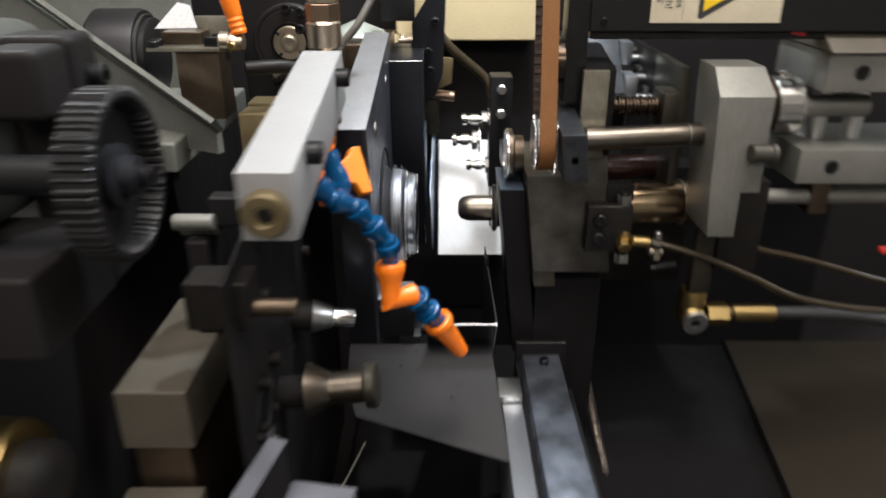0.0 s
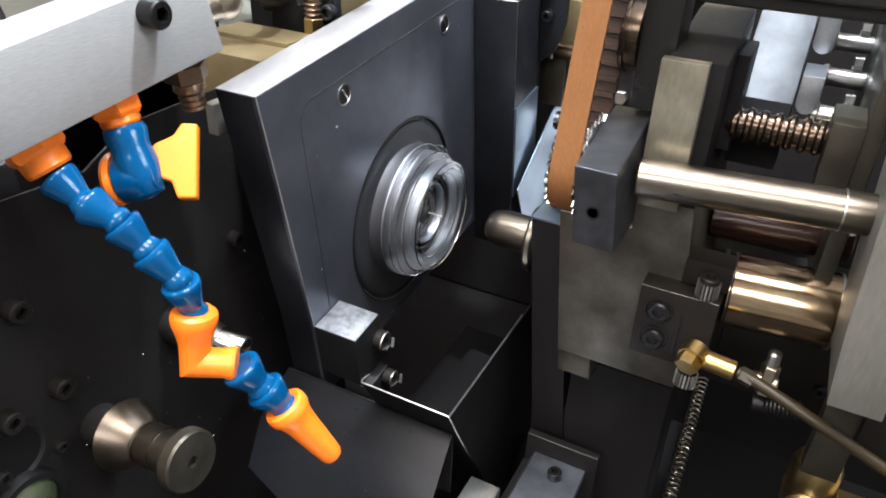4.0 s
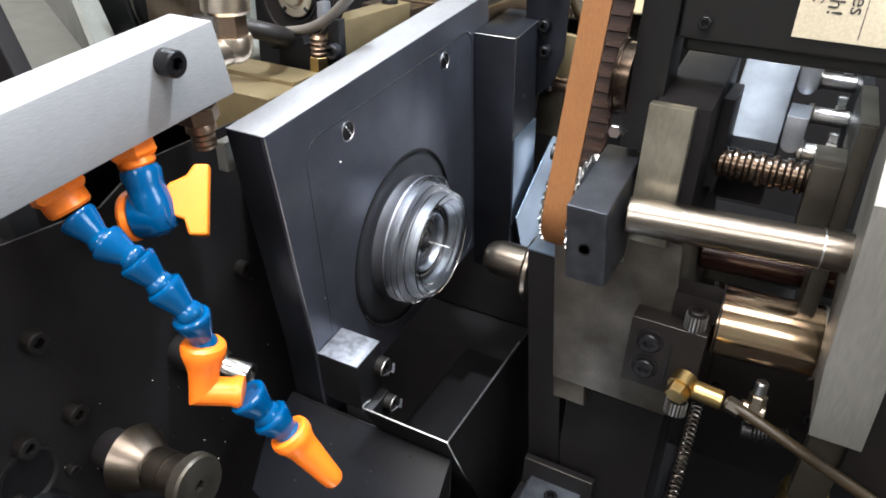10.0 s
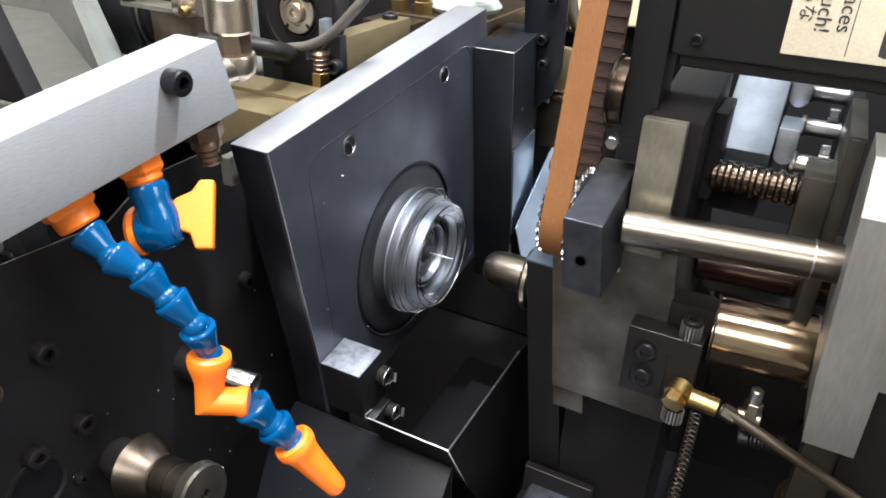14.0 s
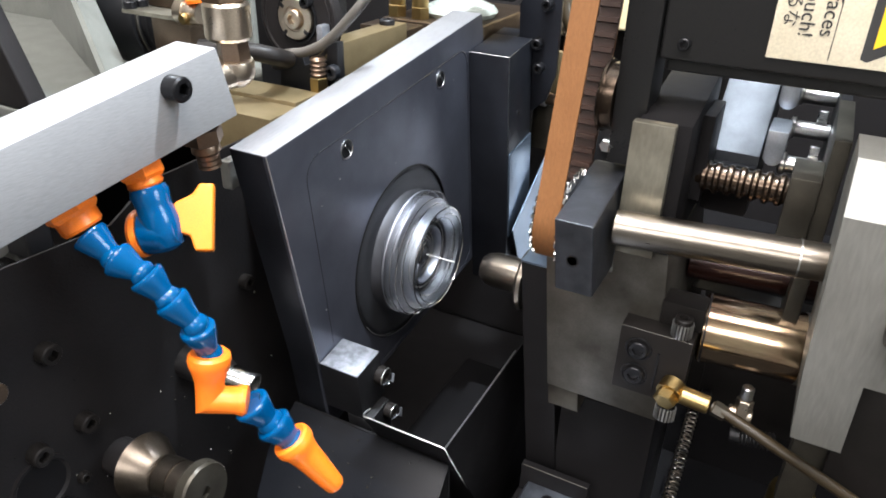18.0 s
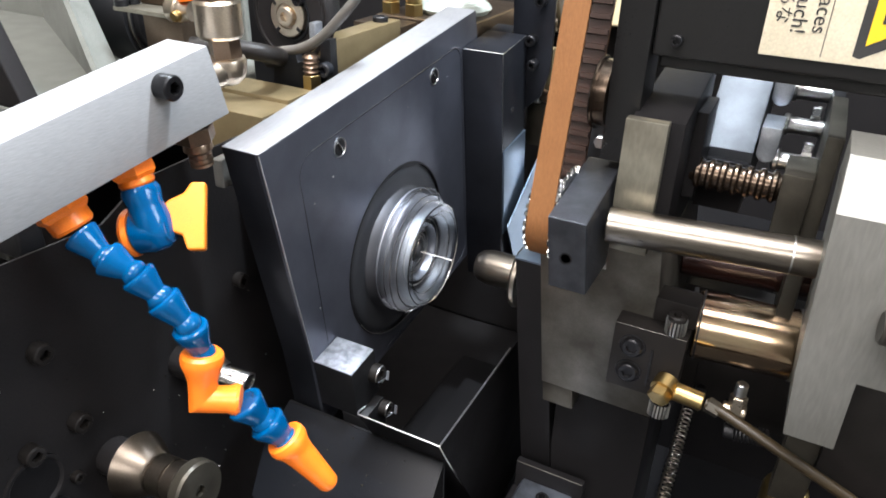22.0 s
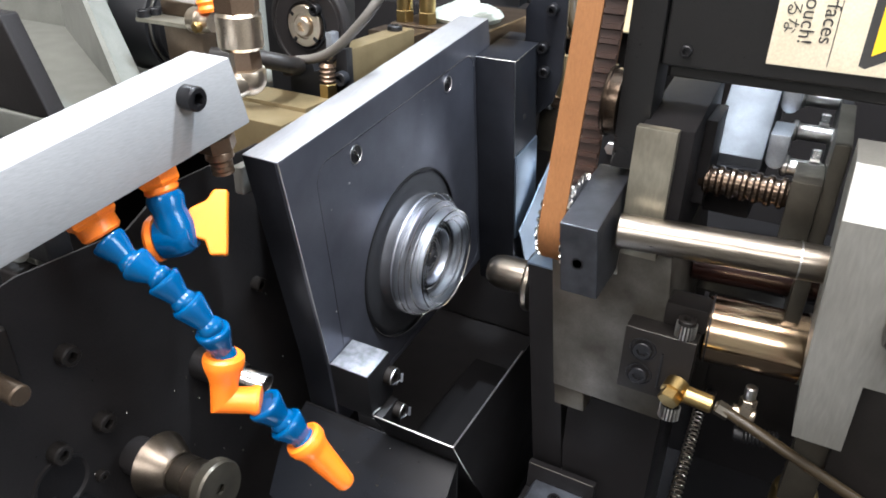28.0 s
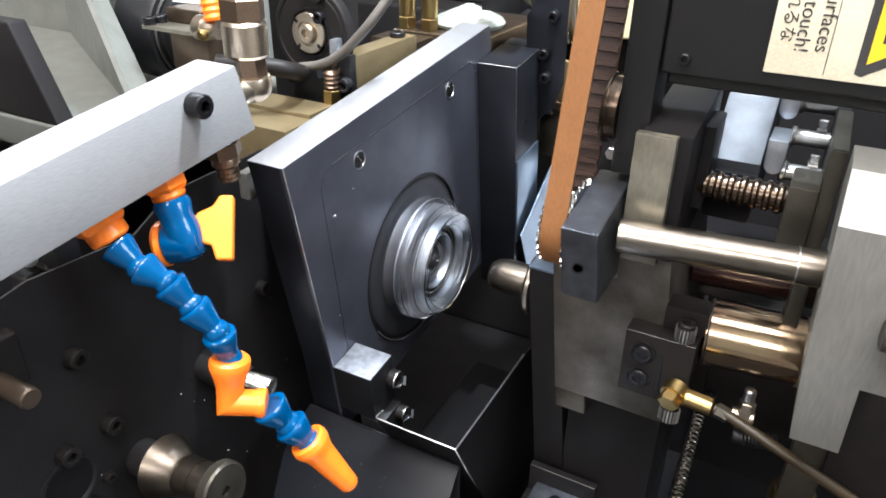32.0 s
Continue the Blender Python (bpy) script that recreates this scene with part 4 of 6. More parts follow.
def build_tail():
    """The tail unit: block, flange, pin, guide block, belt drive, rod."""
    blk = thing("tail_block", (0.12, 0.66, 1.03), "satin grey steel tail block", "machine block")
    part("block_body", lean(prism([(0.0765, 1.050), (0.150, 1.049), (0.150, 1.166), (0.118, 1.166), (0.118, 1.146), (0.0765, 1.146)], "y", 0.62, 0.74, 0.001), 1.146), M_BLOCK, blk)
    part("foot_left", lean(box(0.0765, 0.622, 1.033, 0.0975, 0.73, 1.0495, 0.0006), 1.146), M_OLIVE, blk)
    # pillar and flange plate below take the same black with shade in it
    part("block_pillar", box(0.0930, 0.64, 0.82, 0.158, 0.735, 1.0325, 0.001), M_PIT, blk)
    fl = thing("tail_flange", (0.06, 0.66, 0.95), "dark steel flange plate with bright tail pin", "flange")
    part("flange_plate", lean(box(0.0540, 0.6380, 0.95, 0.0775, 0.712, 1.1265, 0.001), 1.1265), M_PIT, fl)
    part("flange_ring", lathe([(0.0525, 0.0), (0.0525, 0.0225), (0.0500, 0.0232), (0.0480, 0.0215), (0.0475, 0.0150), (0.0475, 0)], (0, 0.664, 1.099), "x", 48), M_ROD, fl, "satin flange ring")
    part("tail_pin", lathe([(0.0475, 0.0128), (0.0265, 0.0128), (0.0235, 0.0122), (0.0190, 0.0108), (0.0160, 0.0082), (0.0150, 0.0040), (0.0150, 0)], (0, 0.664, 1.099), "x", 44), M_ROD, fl, "bright turned pin")
    part("shim", sheet([(0.0540, 0.6375, 1.1268), (0.0762, 0.6375, 1.1268), (0.0762, 0.705, 1.1268), (0.0540, 0.705, 1.1268)], 0.0012), M_BLUED, fl, "blue tempered shim")
    gb = thing("guide_block", (0.109, 0.59, 1.155), "grey phosphated steel guide block with a set screw hole", "guide block")
    part("guide_body", lean(prism([(0.565, 1.1590), (0.603, 1.1590), (0.620, 1.1850), (0.640, 1.1960), (0.640, 1.2040), (0.6375, 1.2070), (0.632, 1.2088), (0.565, 1.1990)], "x", 0.0985, 0.1190, 0.0008), 1.180), M_GREYBLOCK, gb, smooth=False)
    part("set_screw", lathe([(0, 0.0), (0, 0.0032), (0.0002, 0.0034), (0.0002, 0.0026), (-0.002, 0.0024), (-0.002, 0)], (0.1085, 0.5650, 1.1775), (0, -1, 0), 20), M_BLACK, gb)
    sh = thing("guide_rod", (0.17, 0.60, 1.18), "polished round steel guide rod", "rod")
    part("rod_body", rod((0.1205, 0.5955, 1.1875), (0.115, 0.011, 0.0025), 0.1140, 0.0096, 40), M_ROD, sh)
    part("rod_collar", lathe([(0, 0.0096), (0, 0.0100), (0.0008, 0.0100), (0.0008, 0.0096)], (0.2105, 0.6041, 1.1895), (0.115, 0.011, 0.0025), 36), M_STEEL, sh)
    part("rod_collar", lathe([(0, 0.0096), (0, 0.0112), (0.006, 0.0112), (0.006, 0.0096)], (0.224, 0.6054, 1.1898), (0.115, 0.011, 0.0025), 36), M_OXIDE_DARK, sh, "dark end collar")
    build_belt()


def racetrack(c0, c1, r, n=28):
    """Points and outward ways round two equal circles in the y, z plane."""
    a, b = Vector(c0), Vector(c1)
    d = (b - a).normalized()
    s = Vector((-d.y, d.x))
    out = []
    for i in range(n + 1):
        t = math.pi * i / n
        w = -d * math.sin(t) + s * math.cos(t)
        out.append((a + w * r, w))
    steps = int((b - a).length / 0.004)
    for i in range(1, steps):
        w = -s
        out.append((a + (b - a) * i / steps + w * r, w))
    for i in range(n + 1):
        t = math.pi * i / n
        w = d * math.sin(t) - s * math.cos(t)
        out.append((b + w * r, w))
    for i in range(1, steps):
        w = s
        out.append((b + (a - b) * i / steps + w * r, w))
    return out


def build_belt():
    x0, x1 = 0.0805, 0.0942
    c0, c1 = (0.6025, 1.1830), (0.6620, 1.4300)
    bl = thing("drive_belt", (0.09, 0.63, 1.16), "brown fabric-backed toothed drive belt", "drive belt")
    bm = bmesh.new()
    rows = []
    for p, w in racetrack(c0, c1, 0.0240):
        q = p - w * 0.0012
        rows.append([bm.verts.new((x0, *p)), bm.verts.new((x1, *p)), bm.verts.new((x1, *q)), bm.verts.new((x0, *q))])
    for a, b in zip(rows, rows[1:] + rows[:1]):
        for k in range(4):
            bm.faces.new((a[k], a[(k + 1) % 4], b[(k + 1) % 4], b[k]))
    part("belt_band", rounded_faces(bm), M_BELT, bl)
    bm = bmesh.new()
    rows = []
    for p, w in racetrack(c0, c1, 0.0227):
        q = p - w * 0.0008
        rows.append([bm.verts.new((x0, *p)), bm.verts.new((x1, *p)), bm.verts.new((x1, *q)), bm.verts.new((x0, *q))])
    for a, b in zip(rows, rows[1:] + rows[:1]):
        for k in range(4):
            bm.faces.new((a[k], a[(k + 1) % 4], b[(k + 1) % 4], b[k]))
    part("belt_liner", rounded_faces(bm), M_BELT_IN, bl, "dark rubber inner liner")
    bm = bmesh.new()
    pts = racetrack(c0, c1, 0.0219)
    length = 0.0
    for (p, w), (q, _) in zip(pts, pts[1:] + pts[:1]):
        length += (q - p).length
        if length >= 0.0044:
            length = 0.0
            t = Vector((-w.y, w.x)) * 0.0013
            a = [(p + t * 1.3), (p - t * 1.3), (p - t - w * 0.0024), (p + t - w * 0.0024)]
            lo = [bm.verts.new((x0 + 0.0002, *k)) for k in a]
            hi = [bm.verts.new((x1 - 0.0002, *k)) for k in a]
            bm.faces.new(lo)
            bm.faces.new(hi[::-1])
            for i in range(4):
                bm.faces.new((lo[i], lo[(i + 1) % 4], hi[(i + 1) % 4], hi[i]))
    teeth = part("belt_teeth", bm, M_BELT_IN, bl, "dark moulded belt teeth")
    teeth["kind"] = "stuff"
    for name, c in (("small_pulley", c0), ("top_pulley", c1)):
        pu = thing(name, (0.09, c[0], c[1] - 0.02), "toothed steel belt pulley with bright flange teeth", "pulley")
        part("pulley_hub", lathe([(x0 - 0.003, 0), (x0 - 0.003, 0.0185), (x0, 0.0195), (x1, 0.0195), (x1 + 0.0015, 0.0185), (x1 + 0.0015, 0)], (0, *c), "x", 120, teeth=24, depth=0.0012), M_STEEL, pu)
        for xx, q in ((x0 - 0.0022, 0.0240), (x1 + 0.0002, 0.0288)):
            part("flange", lathe([(0, 0.012), (0, q - 0.0006), (0.0006, q), (0.0016, q - 0.0006), (0.0016, 0.012)], (xx, *c), "x", 168, teeth=28, depth=0.0032), M_CHROME, pu, "bright toothed flange")


def build_idler():
    w = thing("idler_roller", (0.1, 0.642, 1.22), "brown idler roller with a bright worn rim inside the belt", "roller")
    c = (0, 0.636, 1.246)
    part("roller_body", lathe([(0.0965, 0), (0.0965, 0.0185), (0.1040, 0.0185), (0.1040, 0)], c, "x", 44), M_WORM, w)
    part("roller_rim", lathe([(0.0955, 0.0180), (0.0955, 0.0195), (0.0962, 0.0202), (0.0975, 0.0202), (0.0975, 0.0180), (0.0955, 0.0180)], c, "x", 56), M_WORM, w, "worn rim")
    part("roller_bolt", cap_screw((0.0965, 0.636, 1.246), (-1, 0, 0), 0.006, 0.004), M_BLACK, w)


def build_fittings():
    """Steel plungers beside the belt, seen over the tail pin."""
    for y, z, x0, r in ((0.800, 1.155, 0.022, 0.0066), (0.800, 1.131, 0.011, 0.0080), (0.800, 1.101, 0.027, 0.0066)):
        p = thing("plunger", (0.04, y, z - r), "bright turned steel plunger with stepped collars", "plunger", "plungers beside the belt")
        part("stem", lathe([(x0, 0), (x0, r * 0.9), (x0 + 0.004, r), (x0 + 0.006, r * 0.6), (x0 + 0.009, r * 0.6), (x0 + 0.010, r * 0.85), (x0 + 0.018, r * 0.85), (x0 + 0.019, r * 0.6), (x0 + 0.03, r * 0.6), (x0 + 0.03, 0)], (0, y, z), "x", 28), M_CHROME, p)
        part("collar", hexnut((x0 + 0.022, y, z), "x", 0.006, r * 1.45), M_STEEL, p)
        part("washer", lathe([(0, 0), (0, r * 1.9), (0.002, r * 1.9), (0.002, 0)], (x0 + 0.029, y, z), "x", 32), M_CHROME, p)
    br = thing("bearing_ring", (0.066, 0.70, 1.1285), "turned steel bearing ring beside the belt pulley", "bearing")
    part("ring_body", lathe([(0.0605, 0), (0.0605, 0.0225), (0.0615, 0.0240), (0.066, 0.0240), (0.068, 0.0175), (0.0765, 0.0175), (0.0765, 0)], (0, 0.668, 1.1535), "x", 56), M_WORN, br)
    part("ring_edge", lathe([(0.0598, 0.0226), (0.0598, 0.0240), (0.0606, 0.0246), (0.0618, 0.0246), (0.0618, 0.0226), (0.0598, 0.0226)], (0, 0.668, 1.1535), "x", 56), M_CHROME, br, "bright turned edge")
    part("ring_foot", box(0.060, 0.69, 1.1285, 0.0765, 0.735, 1.150, 0.001), M_OXIDE_DARK, br)
    cp = thing("cover_plate", (0.07, 0.77, 1.15), "dark steel cover plate behind the belt", "plate")
    part("plate_body", box(0.052, 0.784, 1.08, 0.076, 0.816, 1.205, 0.001), M_OXIDE_DARK, cp)
    for z in (1.192, 1.165):
        part("hex_screw", hexnut((0.064, 0.784, z), (0, -1, 0), 0.005, 0.0055), M_STEEL, cp)


def build_right():
    # arm clamp
    c = thing("clamp_arm", (0.24, 0.59, 1.1), "satin plated steel clamp arm with chamfered top", "clamp arm")
    arm = bmesh.new()
    rows = []
    for z, y, xa, xb in ((1.1075, 0.571, 0.2290, 0.2520), (1.148, 0.571, 0.2255, 0.2512), (1.1481, 0.571, 0.2255, 0.2672), (1.2285, 0.571, 0.2217, 0.2660), (1.2490, 0.591, 0.2216, 0.2625)):
        rows.append([arm.verts.new(p) for p in ((xa, y, z), (xb, y, z), (xb, 0.628, z), (xa, 0.628, z))])
    for p, q in zip(rows, rows[1:]):
        for k in range(4):
            arm.faces.new((p[k], p[(k + 1) % 4], q[(k + 1) % 4], q[k]))
    arm.faces.new(rows[0][::-1])
    arm.faces.new(rows[-1])
    bmesh.ops.recalc_face_normals(arm, faces=arm.faces)
    part("arm_body", bevel(arm, 0.0008), M_PLATED, c)
    part("arm_stud", lathe([(0, 0), (0, 0.0068), (0.0012, 0.0078), (0.014, 0.0078), (0.0145, 0.0068), (0.0165, 0.0068), (0.017, 0.0078), (0.021, 0.0078), (0.021, 0)], (0.2510, 0.5648, 1.184), (1, 0.04, 0.0), 36), M_BLOCK, c, "bright stud end")
    part("arm_web", box(0.2520, 0.600, 1.060, 0.2900, 0.626, 1.1480, 0.001), M_OILBLACK, c, "black oily web behind the arm")
    solid("steel_strut", prism([(0.2345, 1.0340), (0.2530, 1.0340), (0.2535, 1.112), (0.2350, 1.112)], "y", 0.605, 0.618, 0.0008), M_OLIVE, "dull ochre steel strut below the clamp", "strut")
    # brass elbow and coupling
    e = thing("brass_elbow", (0.245, 0.61, 0.985), "brass elbow joint with steel socket plug and hexagon coupling", "pipe fitting")
    part("elbow_cube", lathe([(0, 0), (0, 0.0125), (0.002, 0.0135), (0.022, 0.0135), (0.024, 0.012), (0.024, 0)], (0.245, 0.632, 1.004), (0, -1, -0.1), 32), M_BRASS, e)
    part("elbow_dome", lathe([(0, 0), (0, 0.0128), (0.001, 0.0134), (0.032, 0.0134), (0.0355, 0.0124), (0.0375, 0.0100), (0.0382, 0.0)], (0.245, 0.6218, 0.995), (0, 0.02, 1), 36), M_BRASS, e, "rounded brass body")
    part("socket_plug", lathe([(0, 0), (0, 0.0125), (0.003, 0.0125), (0.004, 0.0115), (0.004, 0.0050), (0.001, 0.0046), (0.001, 0)], (0.245, 0.6075, 1.0018), (0, -1, -0.1), 32, six=(4, 5)), M_STEEL, e, "bright socket plug")
    part("plug_socket", lathe([(0.0011, 0), (0.0011, 0.0045), (0.0018, 0.0045), (0.0018, 0)], (0.245, 0.6075, 1.0018), (0, -1, -0.1), 24), M_BLACK, e, "dark socket")
    part("coupling_hex", hexnut((0.258, 0.617, 1.006), "x", 0.021, 0.0115), M_BRASS, e)
    part("coupling_neck", rod((0.279, 0.617, 1.007), "x", 0.004, 0.0075), M_WORN, e)
    part("coupling_sleeve", rod((0.283, 0.617, 1.007), "x", 0.043, 0.0085, 28, 0.0015), M_BRASS, e)
    hose = solid("rubber_hose", tube([(0.326, 0.617, 1.007), (0.38, 0.62, 1.004), (0.45, 0.63, 0.99), (0.55, 0.66, 0.95)], 0.0062, 16), M_RUBBER, "black rubber hose leaving the brass coupling", "hose")
    # copper-tinted cylinder and its block
    cy = thing("feed_cylinder", (0.2, 0.65, 1.075), "polished copper-tinted steel cylinder", "cylinder")
    part("cylinder_body", lathe([(0.172, 0), (0.172, 0.0202), (0.1735, 0.0212), (0.236, 0.0212), (0.2375, 0.0202), (0.2375, 0)], (0, 0.6355, 1.1055), (1, 0.075, 0.02), 56), M_COPPER, cy)
    part("cylinder_groove", lathe([(0, 0.0202), (0, 0.0218), (0.0015, 0.0218), (0.0015, 0.0202)], (0.2275, 0.6526, 1.1100), (1, 0.075, 0.02), 56), M_STEEL, cy)
    part("cylinder_end", lathe([(0.15, 0), (0.15, 0.018), (0.172, 0.018), (0.172, 0)], (0, 0.650, 1.109), "x", 40), M_OXIDE_DARK, cy)
    part("cylinder_ring", lathe([(0.168, 0.018), (0.168, 0.0222), (0.1705, 0.0222), (0.1705, 0.018)], (0, 0.6355, 1.1055), (1, 0.075, 0.02), 48), M_OXIDE_DARK, cy)
    part("cylinder_ring", lathe([(0.174, 0.0205), (0.174, 0.0216), (0.1752, 0.0216), (0.1752, 0.0205)], (0, 0.6355, 1.1055), (1, 0.075, 0.02), 48), M_OXIDE_DARK, cy)
    solid("rear_cylinder", rod((0.152, 0.690, 1.132), (1, 0.075, 0.02), 0.078, 0.0125, 44, 0.001), M_DARKRED, "dark oily cylinder behind the copper-tinted one", "cylinder")
    rh = thing("rear_housing", (0.2, 0.72, 0.995), "black oily housing below the cylinders", "housing")
    part("housing_body", box(0.151, 0.712, 0.995, 0.262, 0.728, 1.100, 0.001), M_OILBLACK, rh)
    part("housing_cover", box(0.176, 0.7085, 1.010, 0.250, 0.7118, 1.088, 0.001), M_OILBLACK, rh)
    for x, z in ((0.182, 1.018), (0.182, 1.080), (0.244, 1.018), (0.244, 1.080)):
        part("cap_screw", cap_screw((x, 0.7085, z), (0, -1, 0), 0.0038), M_BLACK, rh)
    part("housing_web", box(0.151, 0.7285, 0.995, 0.262, 0.859, 1.010, 0.001), M_OILBLACK, rh)
    ub = thing("end_bearing", (0.16, 0.63, 1.12), "dark brown oily steel bearing block", "bearing block")
    part("bearing_body", box(0.1500, 0.617, 1.123, 0.1745, 0.634, 1.1385, 0.0012), M_OILBLACK, ub)
    sb = thing("screw_block", (0.15, 0.61, 1.075), "black steel clamp block with two sunk socket screws and knurled screw", "clamp block")
    part("block_body", box(0.1315, 0.605, 1.078, 0.1725, 0.6195, 1.1225, 0.0006), M_OILBLACK, sb)
    for z in (1.109, 1.091):
        part("socket_screw", joined(cap_screw((0.1435, 0.605, z), (0, -1, 0), 0.0058, 0.0030), lathe([(0, 0.0068), (0.0006, 0.0072), (0.0006, 0.0078), (0, 0.008)], (0.1435, 0.605, z), (0, -1, 0), 30)), M_BLACK, sb)
    head = part("knurled_screw", cap_screw((0.1645, 0.6100, 1.1226), "z", 0.0052, 0.0125), M_OILBLACK, sb, "dark socket screw")
    part("knurling", knurl((0.1645, 0.6100, 1.1228), "z", 0.0100, 0.0060), M_STEEL, head, "bright knurled ribs")
    # highlight on the block's top edge, drawn as a thin lighter bar with wear
    part("edge_line", sweep([Vector((0.1318, 0.6052, 1.1224)), Vector((0.1722, 0.6052, 1.1224))], 0.0002, 6), M_BLOCK, sb, "bright edge line, wear and highlight in one")
    part("split", box(0.1545, 0.6042, 1.085, 0.1560, 0.6052, 1.110, 0.0002), M_BLACK, sb)
    # banjo with tube
    b = thing("banjo_joint", (0.168, 0.6, 1.06), "brass banjo joint with hexagon bolt and sleeve", "pipe fitting")
    part("hex_bolt", hexnut((0.167, 0.604, 1.0905), (-0.25, -1, -0.35), 0.012, 0.0066), M_BRASS, b)
    part("banjo_ring", lathe([(0, 0), (0, 0.0076), (0.008, 0.0076), (0.008, 0)], (0.1675, 0.6055, 1.092), (-0.25, -1, -0.35), 32), M_BRASS, b)
    part("sleeve", rod((0.172, 0.599, 1.0915), (0.95, 0.0, -0.10), 0.0165, 0.0054, 26), M_BRASS, b)
    nut = part("knurled_nut", rod((0.1655, 0.604, 1.077), (0, -0.2, -1), 0.0095, 0.0054), M_OILBLACK, b)
    part("knurling", knurl((0.1655, 0.604, 1.0768), (0, -0.2, -1), 0.0092, 0.0062), M_STEEL, nut, "bright knurled ribs")
    part("tube_nut", hexnut((0.1905, 0.599, 1.0897), (0.95, -0.1, -0.22), 0.008, 0.0046), M_OLIVE, b, "dull grey tube nut")
    solid("oil_tube", tube([(0.190, 0.599, 1.0898), (0.200, 0.597, 1.0885), (0.234, 0.590, 1.0800), (0.282, 0.590, 1.0600), (0.335, 0.590, 1.036), (0.417, 0.590, 1.023), (0.50, 0.60, 1.02)], 0.0032, 16), M_TUBE, "milky nylon oil tube", "tube")
    solid("oil_tube", tube([(0.262, 0.612, 1.083), (0.274, 0.610, 1.082), (0.343, 0.610, 1.067), (0.423, 0.610, 1.044), (0.52, 0.62, 1.02)], 0.0030, 16), M_TUBE, "milky nylon oil tube", "tube")
    t = thing("tee_fitting", (0.19, 0.62, 1.06), "small nickelled tee fitting", "pipe fitting")
    part("tee_stem", hexnut((0.2065, 0.632, 1.058), "z", 0.020, 0.0052), M_NICKEL, t)
    part("tee_plug", rod((0.2065, 0.632, 1.0780), "z", 0.009, 0.0036), M_STEEL, t)
    part("tee_arm", rod((0.1985, 0.632, 1.066), "x", 0.014, 0.0042), M_NICKEL, t)
    st = thing("threaded_stud", (0.2, 0.63, 1.04), "dark threaded stud below the cylinder", "stud")
    part("stud_body", joined(rod((0.203, 0.635, 1.047), (1, 0, 0.15), 0.026, 0.0050, 24), *[lathe([(0, 0.0048), (0.0008, 0.0060), (0.0016, 0.0048)], (0.209 + 0.0022 * k, 0.635, 1.0479 + 0.00033 * k), (1, 0, 0.15), 24) for k in range(9)]), M_OXIDE_DARK, st)
    # spring
    solid("long_spring", helix((0.1700, 0.84, 0.896), (0.1775, 0.44, 0.760), 0.0050, 0.0009, 84, 14), M_SPRING, "long thin steel tension spring", "spring")
    # post, jaw and worm spindle
    p = thing("slide_post", (0.13, 0.63, 1.166), "satin ground steel post on the tail block", "post")
    part("post_body", box(0.1187, 0.609, 1.1665, 0.1408, 0.6160, 1.2425, 0.0007), M_FACE, p)
    j = thing("jaw_bracket", (0.15, 0.66, 1.17), "dark machined jaw bracket with a stepped end", "bracket")
    part("jaw_body", prism([(0.6162, 1.167), (0.70, 1.167), (0.70, 1.2535), (0.685, 1.2535), (0.6162, 1.2420)], "x", 0.1205, 0.1480, 0.001), M_PIT, j)
    part("jaw_lip", box(0.1480, 0.648, 1.190, 0.1545, 0.684, 1.2400, 0.0006), M_PIT, j)
    s = thing("steel_slide", (0.165, 0.74, 1.166), "bright ground steel slide with sloping top and stepped jaws", "slide")
    part("slide_body", prism([(0.700, 1.1665), (0.700, 1.205), (0.775, 1.269), (0.82, 1.269), (0.82, 1.1665)], "x", 0.1475, 0.1785, 0.001), M_SLIDE, s)
    # dark cover added over the slide's front to stand in for shade
    part("slide_front", box(0.1505, 0.694, 1.1670, 0.1780, 0.6998, 1.199, 0.0006), M_PIT, s, "dark front face with shade in its colour")
    for k in range(3):
        y, z = 0.706 + 0.031 * k, 1.1985 + 0.0275 * k
        arc = [(0.1795 + 0.0058 - 0.0058 * math.cos(radians(15 * i)), z + 0.0058 - 0.0058 * math.sin(radians(15 * i))) for i in range(13)]
        part("round_jaw", prism([(0.1795, z + 0.022)] + arc + [(0.1911, z + 0.022)], "y", y, y + 0.03, 0.0006), M_SHEET, s, "bright rounded jaw")
    w = thing("worm_spindle", (0.177, 0.66, 1.19), "brown oily worm spindle with rounded threads", "spindle")
    pr = [(0.1500, 0), (0.1500, 0.0072)]
    for k in range(7):
        a = 0.1512 + 0.0067 * k
        pr += [(a, 0.0074), (a + 0.0010, 0.0075), (a + 0.0018, 0.0086), (a + 0.0024, 0.0091), (a + 0.0040, 0.0091), (a + 0.0046, 0.0086), (a + 0.0054, 0.0075), (a + 0.0064, 0.0074)]
    pr += [(0.1985, 0.0072), (0.1985, 0)]
    part("worm_thread", lathe(pr, (0, 0.655, 1.2035), "x", 40), M_WORM, w)
    part("worm_end", box(0.1980, 0.638, 1.180, 0.213, 0.672, 1.2180, 0.0012), M_OLIVE, w)
    for z, y in ((1.192, 0.735), (1.207, 0.766), (1.222, 0.798)):
        d = thing("guide_pin", (0.20, y, z - 0.006), "polished steel guide pin with collar", "pin", "guide pins behind the worm")
        part("pin_body", rod((0.1885, y, z), "x", 0.0255, 0.0055, 28), M_STEEL, d)
        part("pin_collar", rod((0.1890, y, z), "x", 0.004, 0.0072, 28), M_STEEL, d)
        part("pin_nut", hexnut((0.2045, y + 0.002, z + 0.009), "x", 0.006, 0.0048), M_CHROME, d)
    v = thing("vertical_slide", (0.215, 0.66, 1.14), "dull grey steel upright slide plate", "plate")
